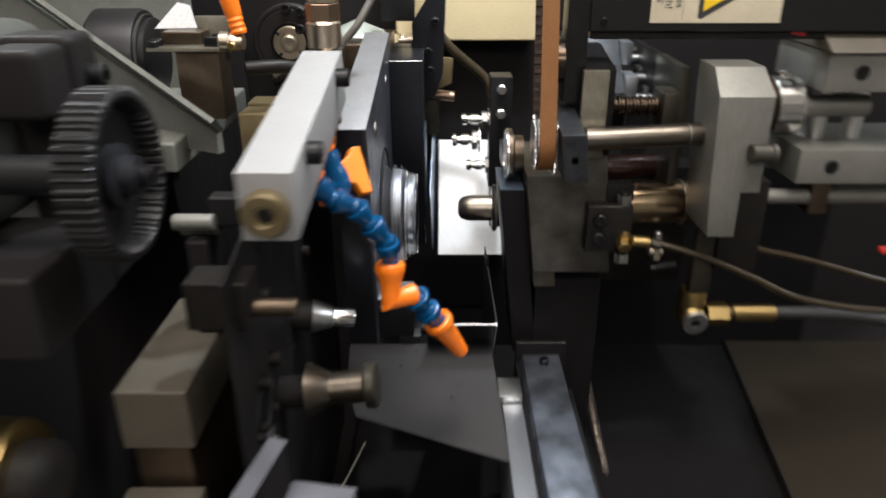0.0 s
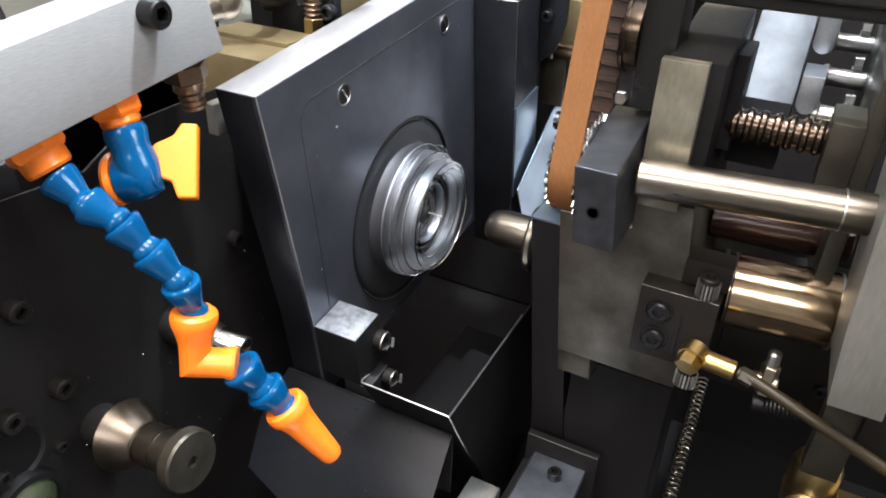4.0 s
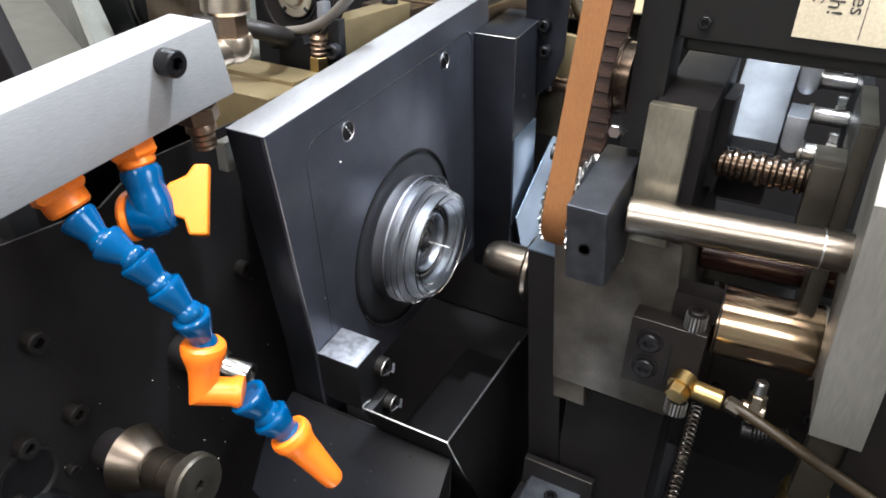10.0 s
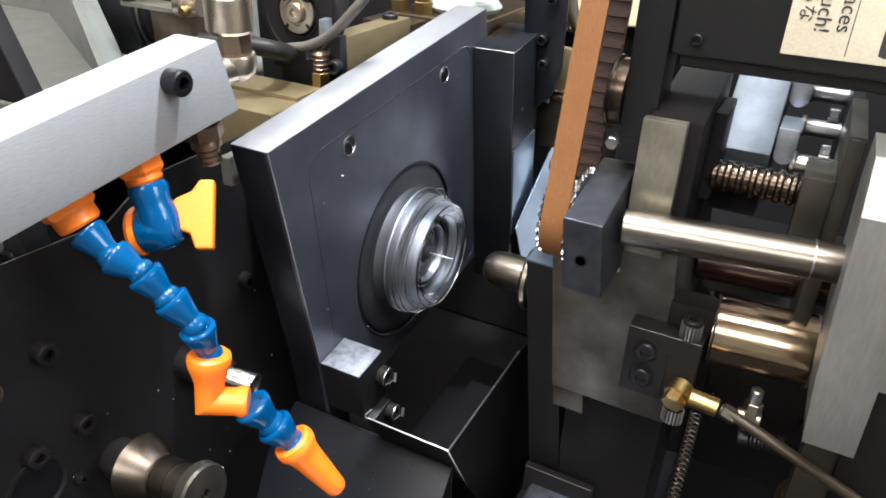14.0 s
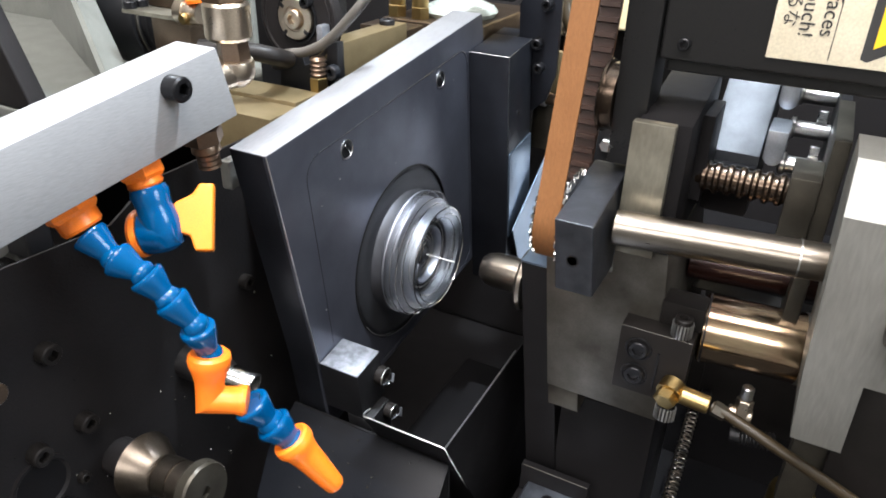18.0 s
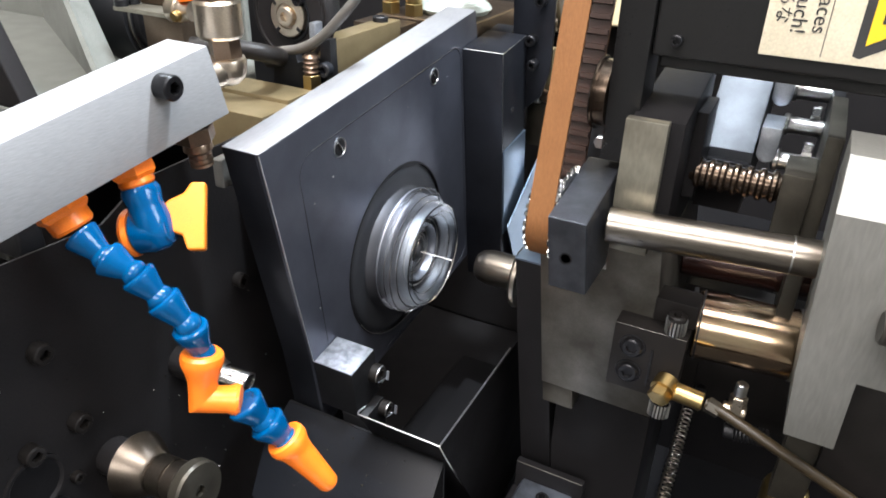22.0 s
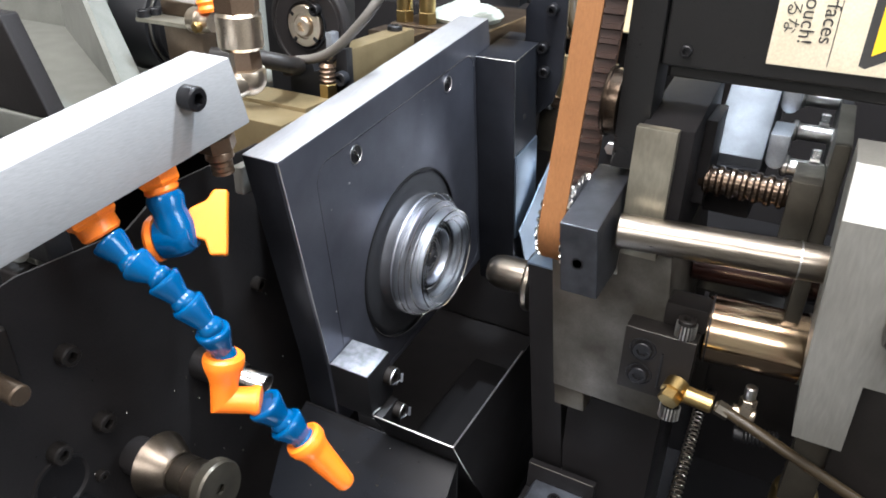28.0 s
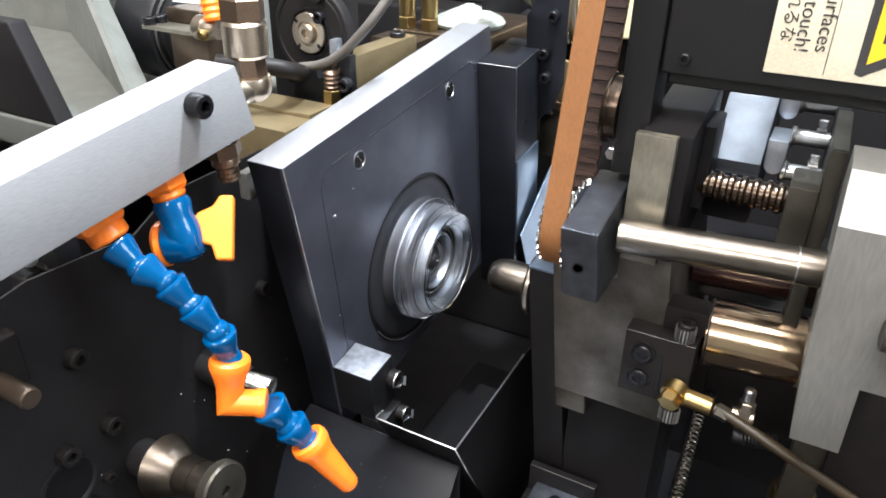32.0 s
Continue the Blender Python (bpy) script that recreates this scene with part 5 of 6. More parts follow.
    part("slide_plate", box(0.2130, 0.645, 1.10, 0.2215, 0.73, 1.2390, 0.001), M_OLIVE, v)
    part("slide_back", box(0.2135, 0.7305, 1.04, 0.2200, 0.83, 1.2390, 0.001), M_OXIDE_DARK, v)
    # hanging black box with the warning label
    h = thing("overhead_panel", (0.26, 0.64, 1.17), "black painted overhead cover panel with ribbed lower edge", "cover panel")
    part("box_body", box(0.123, 0.625, 1.272, 0.60, 0.650, 1.62, 0.002), M_BOX, h)
    part("corner_post", box(0.1045, 0.622, 1.2125, 0.1225, 0.650, 1.62, 0.001), M_BOX, h)
    part("lower_rib", box(0.126, 0.632, 1.265, 0.60, 0.648, 1.272, 0.002), M_BOX, h)
    part("rib_screw", cap_screw((0.135, 0.6245, 1.281), (0, -1, 0), 0.003), M_BLACK, h)
    build_label()
    # right-hand units
    r = thing("shaft_bushing", (0.285, 0.64, 1.17), "brown oily bushing with polished clamp ring and shaft", "bushing")
    part("bushing_body", lathe([(0.262, 0), (0.262, 0.030), (0.292, 0.030), (0.294, 0.028), (0.294, 0)], (0, 0.655, 1.203), "x", 48), M_WORN, r)
    part("clamp_ring", lathe([(0.298, 0.012), (0.298, 0.0255), (0.2995, 0.027), (0.321, 0.027), (0.323, 0.0255), (0.323, 0.012)], (0, 0.655, 1.203), "x", 48), M_CHROME, r, "polished clamp ring")
    part("ring_screw", hexnut((0.31, 0.655, 1.229), "z", 0.006, 0.005), M_CHROME, r)
    part("shaft", rod((0.29, 0.655, 1.203), "x", 0.10, 0.0098, 28), M_PLATED, r)
    for y0, z0, z1, x0, x1 in ((0.62, 1.222, 1.256, 0.329, 0.46), (0.62, 1.139, 1.171, 0.321, 0.47)):
        g = thing("slide_housing", ((x0 + x1) / 2, y0 + 0.05, z0), "dull ochre-grey steel housing block", "housing block", "housing blocks on the shaft")
        part("housing_body", box(x0, y0, z0, x1, y0 + 0.10, z1, 0.0012), M_PLATED, g)
        part("sunk_screw", joined(lathe([(0, 0.0055), (0.0006, 0.006), (0.0006, 0.0065), (0, 0.0065)], (x0 + 0.03, y0, (z0 + z1) / 2), (0, -1, 0), 26), lathe([(0, 0), (0.0008, 0.0), (0.0008, 0.0052), (0, 0.0052)], (x0 + 0.03, y0, (z0 + z1) / 2), (0, -1, 0), 26)), M_BLACK, g)
    top = thing("housing_cover", (0.38, 0.66, 1.256), "brown painted sloping housing cover", "cover")
    part("cover_body", prism([(0.612, 1.2565), (0.72, 1.2565), (0.72, 1.292), (0.665, 1.292)], "x", 0.326, 0.46, 0.0015), M_OCHRE, top)
    part("cover_screw", cap_screw((0.36, 0.69, 1.292), "z", 0.005), M_STEEL, top)
    for x in (0.352, 0.386):
        solid("housing_pillar", rod((x, 0.665, 1.170), "z", 0.053, 0.0085, 24), M_STEEL, "bright short steel pillar between the housing blocks", "pillar", "housing pillars")
    solid("red_grip", tube([(0.303, 0.640, 1.270), (0.307, 0.638, 1.290), (0.318, 0.64, 1.315), (0.33, 0.66, 1.34)], 0.0105, 18), M_RED, "red plastic grip beside the drive box", "grip")
    lr = thing("lower_shaft", (0.33, 0.63, 1.11), "steel shaft with a bright collar", "shaft")
    part("shaft_body", rod((0.262, 0.640, 1.120), "x", 0.19, 0.0072, 26), M_PLATED, lr)
    part("shaft_collar", rod((0.280, 0.640, 1.120), "x", 0.017, 0.0105, 30), M_NICKEL, lr)
    part("shaft_block", box(0.345, 0.632, 1.105, 0.362, 0.66, 1.139, 0.001), M_WORN, lr)
    pn = thing("side_panel", (0.55, 0.65, 0.798), "dull ochre painted side panel of the oil bay", "panel")
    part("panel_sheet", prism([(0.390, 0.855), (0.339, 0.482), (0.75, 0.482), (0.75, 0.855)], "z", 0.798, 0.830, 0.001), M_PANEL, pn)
    part("panel_edge", sweep([Vector((0.3905, 0.855, 0.8305)), Vector((0.3395, 0.482, 0.8305)), Vector((0.75, 0.482, 0.8305))], 0.0022, 8), M_OXIDE_DARK, pn, "dark rolled edge")
    solid("red_lever", box(0.402, 0.598, 1.078, 0.43, 0.604, 1.084, 0.002), M_RED, "thin red plastic lever strip", "lever")


def build_label():
    """Warning label, turned so that its lines run down the box."""
    lb = thing("warning_label", (0.2275, 0.6245, 1.2795), "cream paper warning label with black lettering and yellow triangle", "label")
    y = 0.6246
    part("label_paper", box(0.173, y - 0.0006, 1.2795, 0.282, y, 1.352, 0.0002), M_LABEL, lb)

    def text(s, x, z, size, name):
        cu = bpy.data.curves.new("text", "FONT")
        cu.body, cu.size, cu.extrude = s, size, 0.00015
        cu.align_x = "RIGHT"
        tmp = bpy.data.objects.new("text", cu)
        scene.collection.objects.link(tmp)
        bpy.context.view_layer.update()
        me = bpy.data.meshes.new_from_object(tmp.evaluated_get(bpy.context.evaluated_depsgraph_get()))
        bpy.data.objects.remove(tmp)
        bpy.data.curves.remove(cu)
        bm = bmesh.new()
        bm.from_mesh(me)
        bpy.data.meshes.remove(me)
        # lines run downward: text right turns to -z
        part(name, bm, M_INK, lb, "black lettering", m=Matrix.Translation((x, y - 0.0008, z)) @ pose(0, 0, 0, 90) @ pose(0, 0, 0, 0, 0, -90), smooth=False)
    text("surfaces", 0.1935, 1.2915, 0.0092, "text_line")
    text("not touch!", 0.1845, 1.2905, 0.0092, "text_line")
    text("\u89e6\u308c\u308b\u306a", 0.1775, 1.2945, 0.0078, "text_line")
    part("label_rule", box(0.1995, y - 0.0008, 1.2815, 0.1999, y - 0.0006, 1.350, 0.00005), M_INK, lb)
    part("triangle_border", prism([(0.2125, 1.2835), (0.2155, 1.2825), (0.2535, 1.3050), (0.2545, 1.3080), (0.2535, 1.3110), (0.2155, 1.3335), (0.2125, 1.3325)], "y", y - 0.0008, y - 0.0006, 0), M_INK, lb, "black rounded triangle")
    part("triangle_field", prism([(0.2165, 1.2885), (0.2485, 1.3080), (0.2165, 1.3275)], "y", y - 0.0010, y - 0.0008, 0), M_YELLOW, lb, "yellow triangle")
    part("triangle_sign", prism([(0.2205, 1.2985), (0.2225, 1.2985), (0.2225, 1.3175), (0.2205, 1.3175)], "y", y - 0.0012, y - 0.0010, 0), M_INK, lb, "black sign")
    for k in range(3):
        z = 1.3020 + 0.006 * k
        part("heat_wave", prism([(0.2245, z), (0.2275, z + 0.0012), (0.2305, z), (0.2335, z + 0.0012), (0.2335, z + 0.0026), (0.2305, z + 0.0014), (0.2275, z + 0.0026), (0.2245, z + 0.0014)], "y", y - 0.0012, y - 0.0010, 0), M_INK, lb, "black wavy sign")


def build_left():
    """Black left casting with its screws, cone stop and roller."""
    c = thing("left_casting", (-0.2, 0.55, 0.8), "black painted oily casting with socket screws", "machine casting")
    part("casting_wall", prism([(0.400, 0.8), (0.72, 0.8), (0.72, 1.20), (0.50, 1.195), (0.470, 1.180), (0.405, 1.183), (0.348, 1.172), (0.348, 1.02)], "x", -0.1225, -0.121, 0.0), M_CAST, c)
    for y, z in ((0.417, 1.130), (0.427, 1.076), (0.398, 1.076)):
        part("cap_screw", cap_screw((-0.121, y, z), "x", 0.0058), M_OILBLACK, c)
    for y, z in ((0.562, 1.098), (0.655, 0.912)):
        part("cap_screw", cap_screw((-0.121, y, z), "x", 0.0052), M_OILBLACK, c)
    part("bore", lathe([(0, 0.014), (0.002, 0.016), (0.002, 0.018), (0, 0.018)], (-0.1212, 0.396, 1.054), "x", 36), M_CAST, c)
    part("bore_floor", lathe([(0.0005, 0), (0.0005, 0.0145)], (-0.1212, 0.396, 1.054), "x", 36), M_PIT, c)
    oil = part("oil_drops", drops(36, 3, lambda u, v: (-0.1208, 0.385 + 0.20 * u, 0.93 + 0.18 * v)), M_OIL, c, "glossy beads of oil")
    oil["kind"] = "stuff"
    sg = thing("sight_glass", (-0.115, 0.394, 1.005), "pale green oil sight glass in a black rim", "sight glass")
    part("glass", lathe([(0, 0), (0.0, 0.0145), (0.004, 0.0145), (0.0065, 0.010), (0.0075, 0)], (-0.121, 0.394, 1.021), "x", 36), M_GLASS, sg)
    part("rim", lathe([(0, 0.0145), (0.006, 0.0150), (0.006, 0.0185), (0, 0.0195)], (-0.121, 0.394, 1.021), "x", 36), M_OXIDE_DARK, sg)
    for y, z in ((0.372, 1.046), (0.381, 1.047), (0.412, 1.041)):
        part("cap_screw", cap_screw((-0.121, y + 0.006, z), "x", 0.0035), M_OILBLACK, c)
    part("dowel_lug", box(-0.150, 0.364, 1.135, -0.1125, 0.390, 1.166, 0.002), M_OILBLACK, c)
    solid("dowel_pin", rod((-0.1125, 0.374, 1.1460), "x", 0.026, 0.0054, 24), M_WORN, "short brown steel dowel pin in the casting", "pin")
    r = thing("flanged_roller", (-0.085, 0.443, 1.03), "turned steel roller with conical base and dark flange", "roller")
    ax, at = (0.98, 0.0, 0.10), (-0.1005, 0.4425, 1.0380)
    part("roller_cone", lathe([(0.0005, 0.0), (0.0005, 0.0200), (0.0015, 0.0206), (0.0170, 0.0128), (0.0178, 0.0118), (0.019, 0.0116), (0.019, 0)], at, ax, 56), M_TURNED, r)
    part("roller_boss", lathe([(-0.020, 0.0), (-0.020, 0.012), (0.004, 0.012), (0.004, 0)], at, ax, 40), M_CAST, r, "black boss")
    part("roller_neck", lathe([(0.019, 0), (0.019, 0.0108), (0.0205, 0.0108), (0.0208, 0.0122), (0.031, 0.0122), (0.0312, 0.0115), (0.0325, 0.0115), (0.0327, 0.0122), (0.042, 0.0122), (0.0435, 0.0112), (0.0435, 0)], at, ax, 44), M_TURNED, r)
    part("roller_flange", lathe([(0.0435, 0), (0.0435, 0.0160), (0.045, 0.0170), (0.0505, 0.0170), (0.052, 0.0160), (0.052, 0.0035), (0.049, 0.0033), (0.049, 0)], at, ax, 48, six=(5, 6)), M_OLIVE, r, "dark steel flange with hexagon socket")
    k = thing("cone_stop", (-0.09, 0.52, 1.04), "bright steel cone stop with a hollow tip", "stop")
    ax, at = (0.96, 0.16, -0.14), (-0.110, 0.507, 1.065)
    part("cone_body", lathe([(0.003, 0), (0.003, 0.0135), (0.004, 0.0140), (0.020, 0.0085), (0.021, 0.0075), (0.021, 0)], at, ax, 40), M_STEEL, k)
    part("cone_base", lathe([(-0.014, 0), (-0.014, 0.012), (0.003, 0.012), (0.003, 0)], at, ax, 36), M_CAST, k, "black base")
    part("cone_tip", lathe([(0.021, 0), (0.021, 0.0080), (0.037, 0.0080), (0.038, 0.0074), (0.038, 0.0060), (0.030, 0.0056), (0.030, 0)], at, ax, 36), M_CHROME, k)
    # toothed wheel
    w = thing("toothed_wheel", (-0.165, 0.33, 1.2), "black toothed belt wheel with worn rim", "toothed wheel")
    cc = (0, 0.335, 1.2405)
    part("wheel_rim", lathe([(-0.169, 0.034), (-0.169, 0.043), (-0.1535, 0.043), (-0.152, 0.0415), (-0.152, 0.0385), (-0.155, 0.0370), (-0.165, 0.036)], cc, "x", 224, teeth=56, depth=0.0012), M_OXIDE_DARK, w)
    part("wheel_web", lathe([(-0.168, 0), (-0.168, 0.0375), (-0.163, 0.0375), (-0.163, 0)], cc, "x", 48), M_CAST, w)
    part("wheel_hub", lathe([(-0.163, 0), (-0.163, 0.016), (-0.157, 0.0155), (-0.156, 0.010), (-0.149, 0.0095), (-0.148, 0.0)], cc, "x", 36), M_GREYBLOCK, w)
    part("hub_screw", cap_screw((-0.149, *cc[1:]), "x", 0.0055), M_BLACK, w)
    part("wheel_shaft", rod((-0.30, *cc[1:]), "x", 0.115, 0.010, 24), M_OXIDE_DARK, w)
    b = thing("bearing_pedestal", (-0.23, 0.4, 1.16), "black cast bearing pedestal with socket screw", "bearing pedestal")
    part("arm_body", box(-0.235, 0.3845, 1.155, -0.195, 0.414, 1.300, 0.006), M_CAST, b)
    part("arm_cap", box(-0.228, 0.352, 1.262, -0.197, 0.384, 1.297, 0.005), M_CAST, b)
    part("cap_screw", cap_screw((-0.195, 0.401, 1.277), "x", 0.0065), M_BLACK, b)
    part("arm_foot", box(-0.31, 0.30, 1.155, -0.195, 0.384, 1.20, 0.004), M_CAST, b)
    m = thing("motor_cover", (-0.3, 0.36, 1.2), "dark grey moulded motor cover with rounded edges", "motor cover")
    part("cover_shell", box(-0.42, 0.28, 1.2005, -0.2365, 0.45, 1.304, 0.020), M_COVER, m)
    g = thing("grey_casting", (-0.22, 0.6, 1.16), "grey-green painted casting with a triangular web", "machine casting")
    part("ledge", box(-0.78, 0.530, 1.178, -0.205, 0.744, 1.2020, 0.003), M_CAST_GREY, g)
    part("web", sheet([(-0.176, 0.5425, 1.19), (-0.520, 0.7355, 1.19), (-0.520, 0.7355, 1.3730), (-0.176, 0.5425, 1.2060)], 0.006), M_CAST_GREY, g)
    part("web_rim", sheet([(-0.174, 0.5280, 1.2180), (-0.174, 0.5480, 1.2055), (-0.520, 0.7386, 1.3777), (-0.520, 0.7240, 1.3902)], 0.004), M_CAST_GREY, g)
    part("back_wall", box(-0.78, 0.745, 1.178, -0.255, 0.765, 1.62, 0.003), M_CAST_GREY, g)
    part("shoulder", prism([(-0.2615, 1.2022), (-0.2905, 1.270), (-0.40, 1.270), (-0.40, 1.2022)], "y", 0.531, 0.545, 0.002), M_CAST, g, "black painted shoulder")
    part("ledge_screw", cap_screw((-0.232, 0.540, 1.2022), "z", 0.006), M_BLACK, g)
    lb = thing("lower_slide", (-0.17, 0.43, 0.8), "dull tan steel slide block with a socket hole", "slide block")
    part("slide_block", box(-0.1965, 0.352, 1.058, -0.1530, 0.472, 1.100, 0.002), M_OCHRE, lb)
    part("slide_bar", box(-0.198, 0.27, 0.8, -0.150, 0.351, 1.03, 0.002), M_OCHRE, lb)
    part("slide_neck", box(-0.192, 0.356, 0.9, -0.158, 0.468, 1.0575, 0.001), M_WORN, lb)
    part("socket_hole", cap_screw((-0.165, 0.354, 1.083), (0, -1, 0), 0.0045, 0.001), M_BLACK, lb)
    gs = thing("guard_sheet", (-0.08, 0.26, 1.0), "oily blue-grey guard sheet in front of the casting", "guard sheet")
    part("sheet_leaf", sheet([(-0.051, 0.324, 1.052), (-0.088, 0.326, 1.056), (-0.120, 0.20, 1.0), (-0.060, 0.20, 1.0)], 0.0015), M_POST, gs)
    part("sheet_post", sheet([(-0.088, 0.326, 1.056), (-0.051, 0.324, 1.052), (-0.051, 0.324, 0.80), (-0.088, 0.326, 0.80)], 0.0015), M_CAST, gs)
    part("sheet_flange", sheet([(-0.087, 0.321, 1.089), (-0.097, 0.323, 1.090), (-0.160, 0.20, 1.03), (-0.146, 0.20, 1.03)], 0.0015), M_POST, gs)
    part("flange_web", sheet([(-0.090, 0.322, 1.088), (-0.150, 0.205, 1.030), (-0.150, 0.205, 0.80), (-0.090, 0.322, 0.80)], 0.0015), M_CAST, gs)
    lk = thing("link_clevis", (-0.15, 0.43, 1.13), "worn steel clevis link with two pins", "link")
    part("clevis_body", box(-0.166, 0.420, 1.10, -0.151, 0.452, 1.168, 0.003), M_CAST, lk)
    part("clevis_arm", box(-0.150, 0.428, 1.175, -0.1285, 0.442, 1.195, 0.002), M_OXIDE_DARK, lk)
    for y, z in ((0.424, 1.180), (0.436, 1.172)):
        part("pin", rod((-0.172, y, z), "x", 0.026, 0.0055, 24), M_PLATED, lk)
    rw = thing("brass_roller", (-0.215, 0.30, 1.0), "brass and black roller on the slide", "roller")
    part("roller_rim", lathe([(-0.250, 0), (-0.250, 0.031), (-0.247, 0.033), (-0.208, 0.033), (-0.205, 0.031), (-0.205, 0)], (-0.018, 0.30, 1.081), "x", 48), M_BRASS, rw)
    part("roller_groove", lathe([(-0.226, 0.030), (-0.226, 0.0334), (-0.222, 0.0334), (-0.222, 0.030)], (-0.018, 0.30, 1.081), "x", 48), M_STEEL, rw, "bright band")
    part("roller_hub", lathe([(-0.205, 0), (-0.205, 0.022), (-0.192, 0.0215), (-0.189, 0.018), (-0.186, 0.010), (-0.186, 0)], (-0.018, 0.30, 1.081), "x", 40), M_OILBLACK, rw)
    part("roller_axle", box(-0.233, 0.292, 0.80, -0.222, 0.308, 1.081, 0.001), M_CAST, rw)


def build_rear():
    """Clutter behind the bar: blocks, valve, cable, pad."""
    t = thing("yellow_block", (-0.14, 0.6, 1.17), "yellow chromated steel block behind the bar", "machine block")
    part("block_body", box(-0.168, 0.6110, 1.150, -0.1040, 0.6400, 1.2150, 0.001), M_TAN, t)
    part("block_step", box(-0.168, 0.580, 1.150, -0.1000, 0.6108, 1.2125, 0.001), M_TAN, t)
    solid("edge_tab", box(-0.0985, 0.532, 1.184, -0.0912, 0.545, 1.202, 0.0015), M_PLATED, "small light grey steel tab at the plate corner", "tab")
    b = thing("valve_block", (-0.145, 0.67, 1.19), "black valve block with slotted round nut and socket screws", "valve block")
    part("block_body", box(-0.182, 0.668, 1.200, -0.122, 0.70, 1.300, 0.0015), M_OXIDE_DARK, b)
    part("round_flange", lathe([(0, 0), (0, 0.0335), (0.0064, 0.0335), (0.0076, 0.0322), (0.0078, 0.0300), (0.0070, 0.0290), (0.0078, 0.0280), (0.0078, 0)], (-0.1370, 0.6678, 1.2585), (0, -1, 0), 64), M_CAST, b, "black round flange with a turned groove")
    part("screw_plate", prism([(-0.156, 1.17), (-0.1475, 1.2325), (-0.128, 1.2345), (-0.1265, 1.2285), (-0.107, 1.2340), (-0.106, 1.2465), (-0.0975, 1.2480), (-0.0965, 1.17)], "y", 0.6520, 0.6596, 0.0008), M_OXIDE_DARK, b, "notched black plate")
    part("pipe_clip", box(-0.1135, 0.6500, 1.2465, -0.1080, 0.6590, 1.2580, 0.0012), M_SHEET, b, "bright sheet clip")
    nut = part("slotted_nut", lathe([(0, 0), (0, 0.0145), (0.003, 0.0145), (0.0036, 0.0139), (0.0036, 0.0090), (0.0022, 0.0086), (0.0022, 0.0075), (0.0060, 0.0068), (0.0066, 0.0060), (0.0066, 0.0036), (0.003, 0.0034), (0.003, 0)], (-0.1370, 0.660, 1.2585), (0, -1, 0), 48, six=(9, 10)), M_NICKEL, b, "nickelled slotted nut")
    for k in range(4):
        t = radians(90 * k + 40)
        part("nut_notch", box(-0.0012, -0.0041, 0.0110, 0.0012, -0.001, 0.0149, 0.0002), M_BLACK, nut, m=Matrix.Translation((-0.1370, 0.660, 1.2585)) @ Matrix.Rotation(t, 4, "Y"))
    part("nut_ring", lathe([(0, 0.0150), (0.0015, 0.0165), (0.0015, 0.0175), (0, 0.0175)], (-0.1370, 0.660, 1.2585), (0, -1, 0), 48), M_BLACK, nut)
    for x, z in ((-0.1265, 1.2705), (-0.1260, 1.2850), (-0.1380, 1.2880)):
        part("cap_screw", cap_screw((x, 0.660, z), (0, -1, 0), 0.0042), M_BLACK, b)
    for x, z in ((-0.1400, 1.2035), (-0.1005, 1.2275)):
        part("cap_screw", cap_screw((x, 0.6520, z), (0, -1, 0), 0.0052, 0.006), M_GREYBLOCK, b)
    v = thing("brass_check_valve", (-0.118, 0.652, 1.2), "small brass check valve with hexagon", "valve")
    part("valve_hex", hexnut((-0.1085, 0.6440, 1.2030), "z", 0.0215, 0.0066), M_BRASS, v)
    part("valve_thread", joined(rod((-0.1085, 0.6440, 1.2245), "z", 0.014, 0.0046, 20), *[lathe([(0, 0.0046), (0.0008, 0.0060), (0.0020, 0.0046)], (-0.1085, 0.6440, 1.2260 + 0.0032 * k), "z", 22) for k in range(4)]), M_BRONZE, v)
    solid("sensor_cable", tube([(-0.150, 0.645, 1.2325), (-0.136, 0.645, 1.2365), (-0.120, 0.6445, 1.2400), (-0.107, 0.644, 1.2455), (-0.096, 0.644, 1.2530), (-0.087, 0.645, 1.2615), (-0.074, 0.648, 1.2760), (-0.060, 0.66, 1.30)], 0.0034, 14), M_GREYTUBE, "grey rubber sensor cable", "cable")
    solid("sensor_cable", tube([(-0.160, 0.588, 1.2480), (-0.135, 0.600, 1.2475), (-0.120, 0.615, 1.2425), (-0.130, 0.638, 1.2345), (-0.150, 0.650, 1.2280)], 0.0058, 18), M_OILBLACK, "thick glossy black sensor cable", "cable")
    y2 = thing("slotted_block", (-0.105, 0.72, 1.2), "yellow chromated steel block with a slotted top", "machine block")
    part("block_body", box(-0.1215, 0.6605, 1.19, -0.1040, 0.757, 1.2440, 0.001), M_TAN, y2)
    part("top_screw", cap_screw((-0.1135, 0.742, 1.2441), "z", 0.0062, 0.004), M_OXIDE_DARK, y2)
    part("end_step", box(-0.1500, 0.7575, 1.19, -0.1040, 0.785, 1.2380, 0.001), M_WORN, y2)
    base = solid("brown_base", box(-0.150, 0.792, 1.195, -0.060, 0.92, 1.2385, 0.0015), M_WORN, "brown oily steel base plate", "base plate")
    for x, y in ((-0.142, 0.805), (-0.119, 0.805)):
        f = thing("brass_stub", (x, y, 1.2385), "round brass stub fitting on the base plate", "pipe fitting", "brass stubs")
        part("stub_hex", hexnut((x, y, 1.2385), "z", 0.010, 0.0085), M_BRASS, f)
        part("stub_pipe", rod((x, y, 1.2485), "z", 0.045, 0.0072, 24), M_BRASS, f)
    pd = thing("ribbed_pad", (-0.097, 0.84, 1.2385), "white ribbed plastic suction pad", "pad")
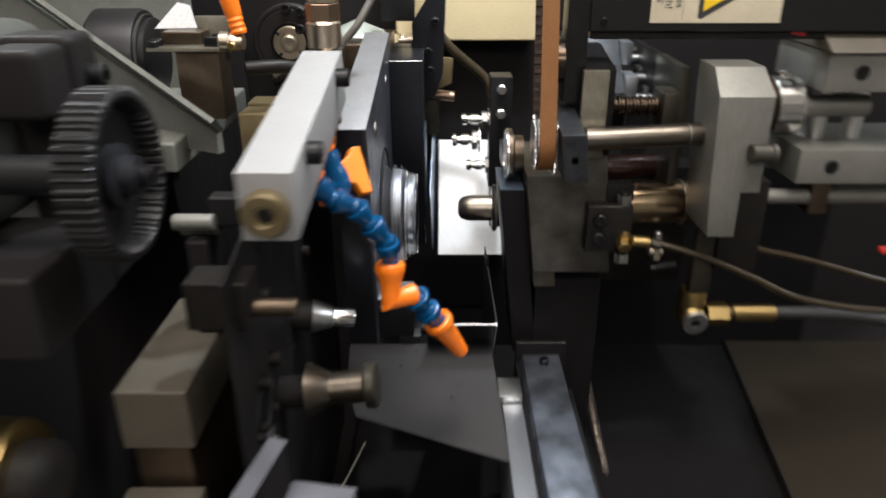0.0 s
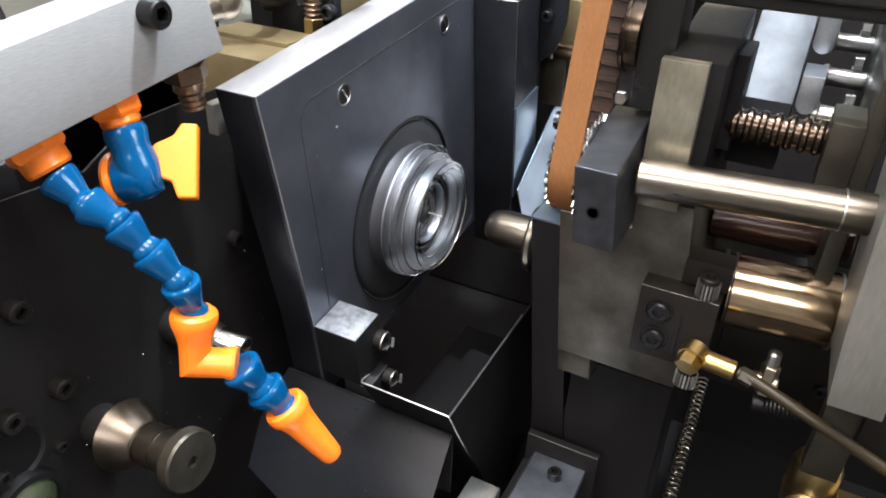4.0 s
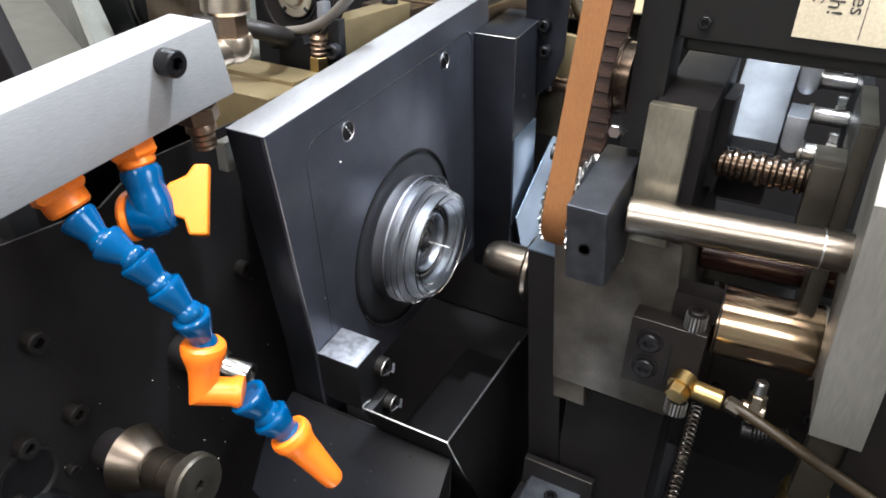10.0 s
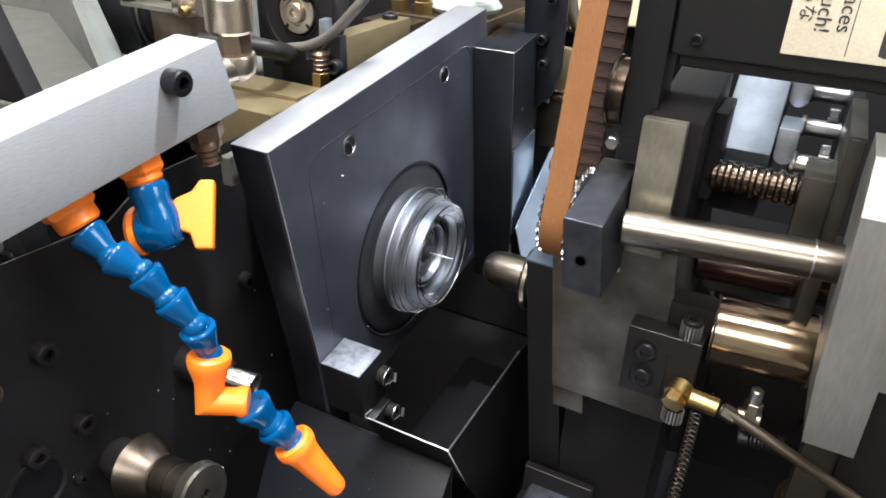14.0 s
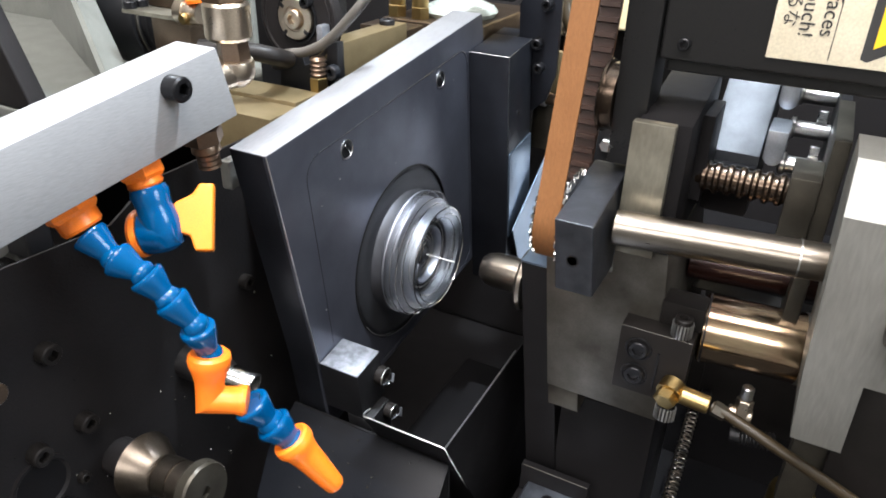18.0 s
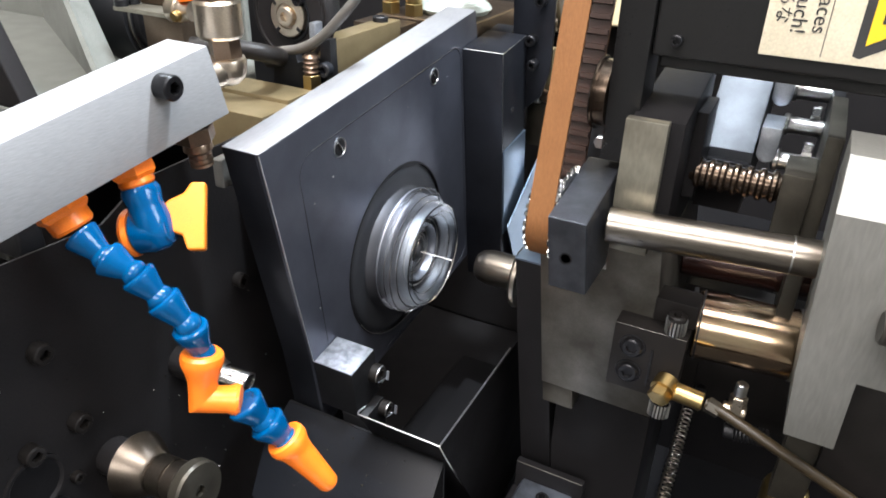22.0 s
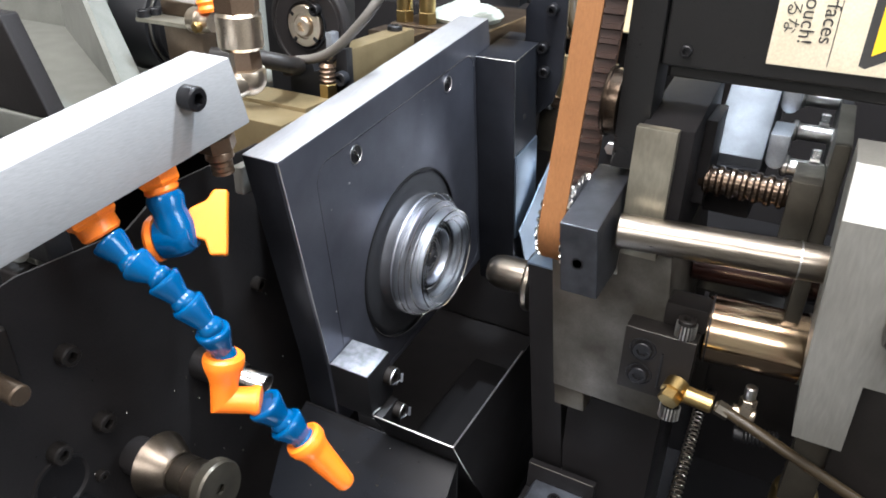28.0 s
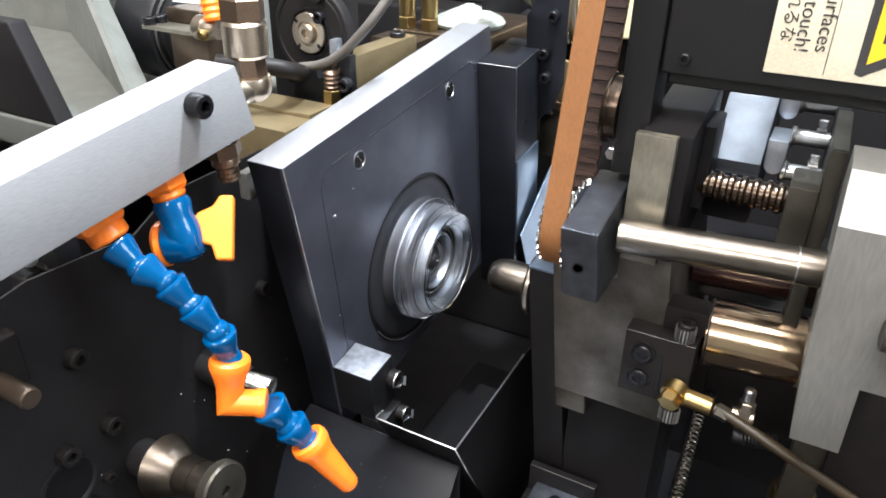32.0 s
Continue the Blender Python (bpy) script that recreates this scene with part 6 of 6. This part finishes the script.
    part("pad_body", joined(lathe([(0, 0), (0, 0.030), (0.004, 0.033), (0.007, 0.031)] + [(0.007 + 0.0008 * (k % 2) + 0.0009 * k, 0.031 - 0.0021 * k) for k in range(1, 14)] + [(0.019, 0)], (-0.097, 0.84, 1.2388), "z", 48)), M_PAD, pd)
    vb = thing("sensor_bracket", (-0.204, 0.62, 1.2022), "brown steel sensor bracket with a dull light tray", "bracket")
    part("column", box(-0.222, 0.606, 1.2022, -0.186, 0.640, 1.2594, 0.001), M_WORN, vb)
    part("tray", prism([(-0.243, 0.600), (-0.180, 0.600), (-0.180, 0.612), (-0.198, 0.612), (-0.198, 0.624), (-0.180, 0.624), (-0.180, 0.6445), (-0.243, 0.6445)], "z", 1.2596, 1.2626, 0.0006), M_FACE, vb, "dull light tray")
    part("tray_wall", box(-0.243, 0.6448, 1.2596, -0.186, 0.6475, 1.2830, 0.0008), M_FACE, vb, "dull light wall")
    part("sensor_body", box(-0.236, 0.618, 1.2628, -0.202, 0.642, 1.2730, 0.0015), M_WORN, vb, "brown sensor body")
    for y in (0.606, 0.630):
        part("clip", box(-0.197, y, 1.2628, -0.186, y + 0.008, 1.2700, 0.001), M_BLACK, vb, "black clip")
    for x, y in ((-0.2385, 0.604), (-0.2385, 0.614)):
        part("cap_screw", cap_screw((x, y, 1.2627), "z", 0.0048, 0.005), M_BLACK, vb)
    solid("plastic_flap", sheet([(-0.247, 0.636, 1.2735), (-0.212, 0.641, 1.2735), (-0.216, 0.642, 1.2920), (-0.226, 0.641, 1.2945)], 0.0012), M_WHITE, "folded white plastic flap on the sensor tray", "flap")
    og = thing("orange_connector", (-0.165, 0.592, 1.27), "nickelled round connector with an orange ribbed plug", "connector")
    part("shell", lathe([(0, 0), (0, 0.0075), (0.001, 0.0083), (0.008, 0.0083), (0.009, 0.0072), (0.014, 0.0072), (0.016, 0.0064), (0.019, 0.0064), (0.019, 0)], (-0.1795, 0.594, 1.2685), (1, 0, 0), 32), M_NICKEL, og)
    part("shell_screw", lathe([(0, 0), (0, 0.0036), (0.003, 0.0036), (0.004, 0.0026), (0.004, 0)], (-0.1680, 0.5872, 1.2660), (0, -1, 0), 24), M_BRASS, og, "small brass screw")
    part("sleeve", lathe([(0, 0)] + [(0.0022 * k, 0.0058 + 0.0008 * (k % 2)) for k in range(8)] + [(0.03, 0.0075), (0.060, 0.0090), (0.060, 0)], (-0.1630, 0.593, 1.2745), (-0.22, 0.05, 1), 28), M_ORANGE, og, "orange plug sleeve")
    mt = thing("round_motor", (-0.28, 0.668, 1.203), "black round motor on the grey casting", "motor")
    part("motor_body", lathe([(0, 0), (0, 0.038), (0.004, 0.042), (0.040, 0.042), (0.044, 0.0405), (0.044, 0.037), (0.046, 0.0365), (0.046, 0)], (-0.312, 0.668, 1.2450), (1, 0.0, 0.0), 56), M_OXIDE_DARK, mt)
    part("motor_flange", lathe([(0.046, 0), (0.046, 0.034), (0.052, 0.034), (0.053, 0.032), (0.053, 0)], (-0.312, 0.668, 1.2450), (1, 0, 0), 48), M_OXIDE_DARK, mt)
    part("motor_ring", lathe([(0.0445, 0.0360), (0.0445, 0.0372), (0.0462, 0.0376), (0.0468, 0.0366), (0.0445, 0.0360)], (-0.312, 0.668, 1.2450), (1, 0, 0), 56), M_BLOCK, mt, "thin dull ring")
    lv = thing("rear_lever", (-0.01, 0.9, 1.0), "dull yellow steel lever with a dark pin behind the bracket", "lever")
    part("lever_plate", prism([(-0.030, 1.186), (-0.006, 1.178), (0.010, 1.186), (0.012, 1.214), (-0.008, 1.216)], "y", 0.850, 0.858, 0.0008), M_TAN, lv)
    part("lever_pin", rod((-0.030, 0.862, 1.172), (1, 0, -0.1), 0.044, 0.0062, 24), M_BRONZE, lv)
    part("pin_collar", rod((-0.022, 0.862, 1.171), (1, 0, -0.1), 0.006, 0.0085, 24), M_STEEL, lv)
    part("lever_foot", box(-0.030, 0.864, 1.120, -0.006, 0.999, 1.166, 0.0008), M_OLIVE, lv)
    bx = thing("beige_box", (0.0, 1.0, 1.2), "beige painted box on the rear wall", "box")
    part("box_body", box(-0.06, 0.95, 1.2205, 0.12, 1.058, 1.36, 0.003), M_BEIGE, bx)
    part("box_lid", box(-0.062, 0.948, 1.3605, 0.122, 1.058, 1.368, 0.002), M_BEIGE, bx)
    solid("clear_tube", tube([(-0.005, 0.90, 1.40), (-0.012, 0.88, 1.34), (-0.012, 0.87, 1.28), (0.0, 0.86, 1.235), (0.05, 0.86, 1.19), (0.058, 0.85, 1.17)], 0.0055, 16), M_TUBE, "clear plastic hose hanging behind the post", "hose")
    x, y, z = -0.050, 0.935, 1.222
    h = thing("spring_stud", (x, y, z - 0.012), "brass hexagon stud with a short spring", "stud")
    part("stud_hex", hexnut((x - 0.022, y, z), "x", 0.016, 0.0115), M_TAN, h)
    part("stud_spring", helix((x - 0.006, y, z), (x + 0.040, y, z), 0.0085, 0.0015, 12), M_NICKEL, h)
    part("stud_pin", rod((x - 0.006, y, z), "x", 0.048, 0.0055, 18), M_STEEL, h)
    part("stud_arm", box(x - 0.018, y, z - 0.006, x - 0.008, 0.999, z + 0.006, 0.001), M_OXIDE_DARK, h)


# ---- build ----
build_hall()
build_base()
build_plate()
ROTOR = build_rotor()
WIRE = build_wire()
build_post()
build_bar()
build_hose()
build_basket()
build_chute()
build_rail()
build_tail()
build_idler()
build_fittings()
build_right()
build_left()
build_rear()


def motions():
    """The rotor spins all along; the wire creeps out of it, then is drawn back."""
    walk(ROTOR, [(k / 30.0, pose(-0.05, AXIS_Y, AXIS_Z, 84.0 * k)) for k in range(961)])
    out = ((0.0, -0.034), (2.0, -0.030), (3.0, -0.027), (5.6, -0.025), (8.0, -0.022), (11.0, -0.019), (14.0, -0.0175), (18.0, -0.013), (22.0, -0.0105), (25.4, -0.0105), (26.4, -0.0105), (26.8, -0.036), (32.0, -0.036))
    walk(WIRE, [(t, pose(tip - 0.017, AXIS_Y, AXIS_Z)) for t, tip in out])


motions()
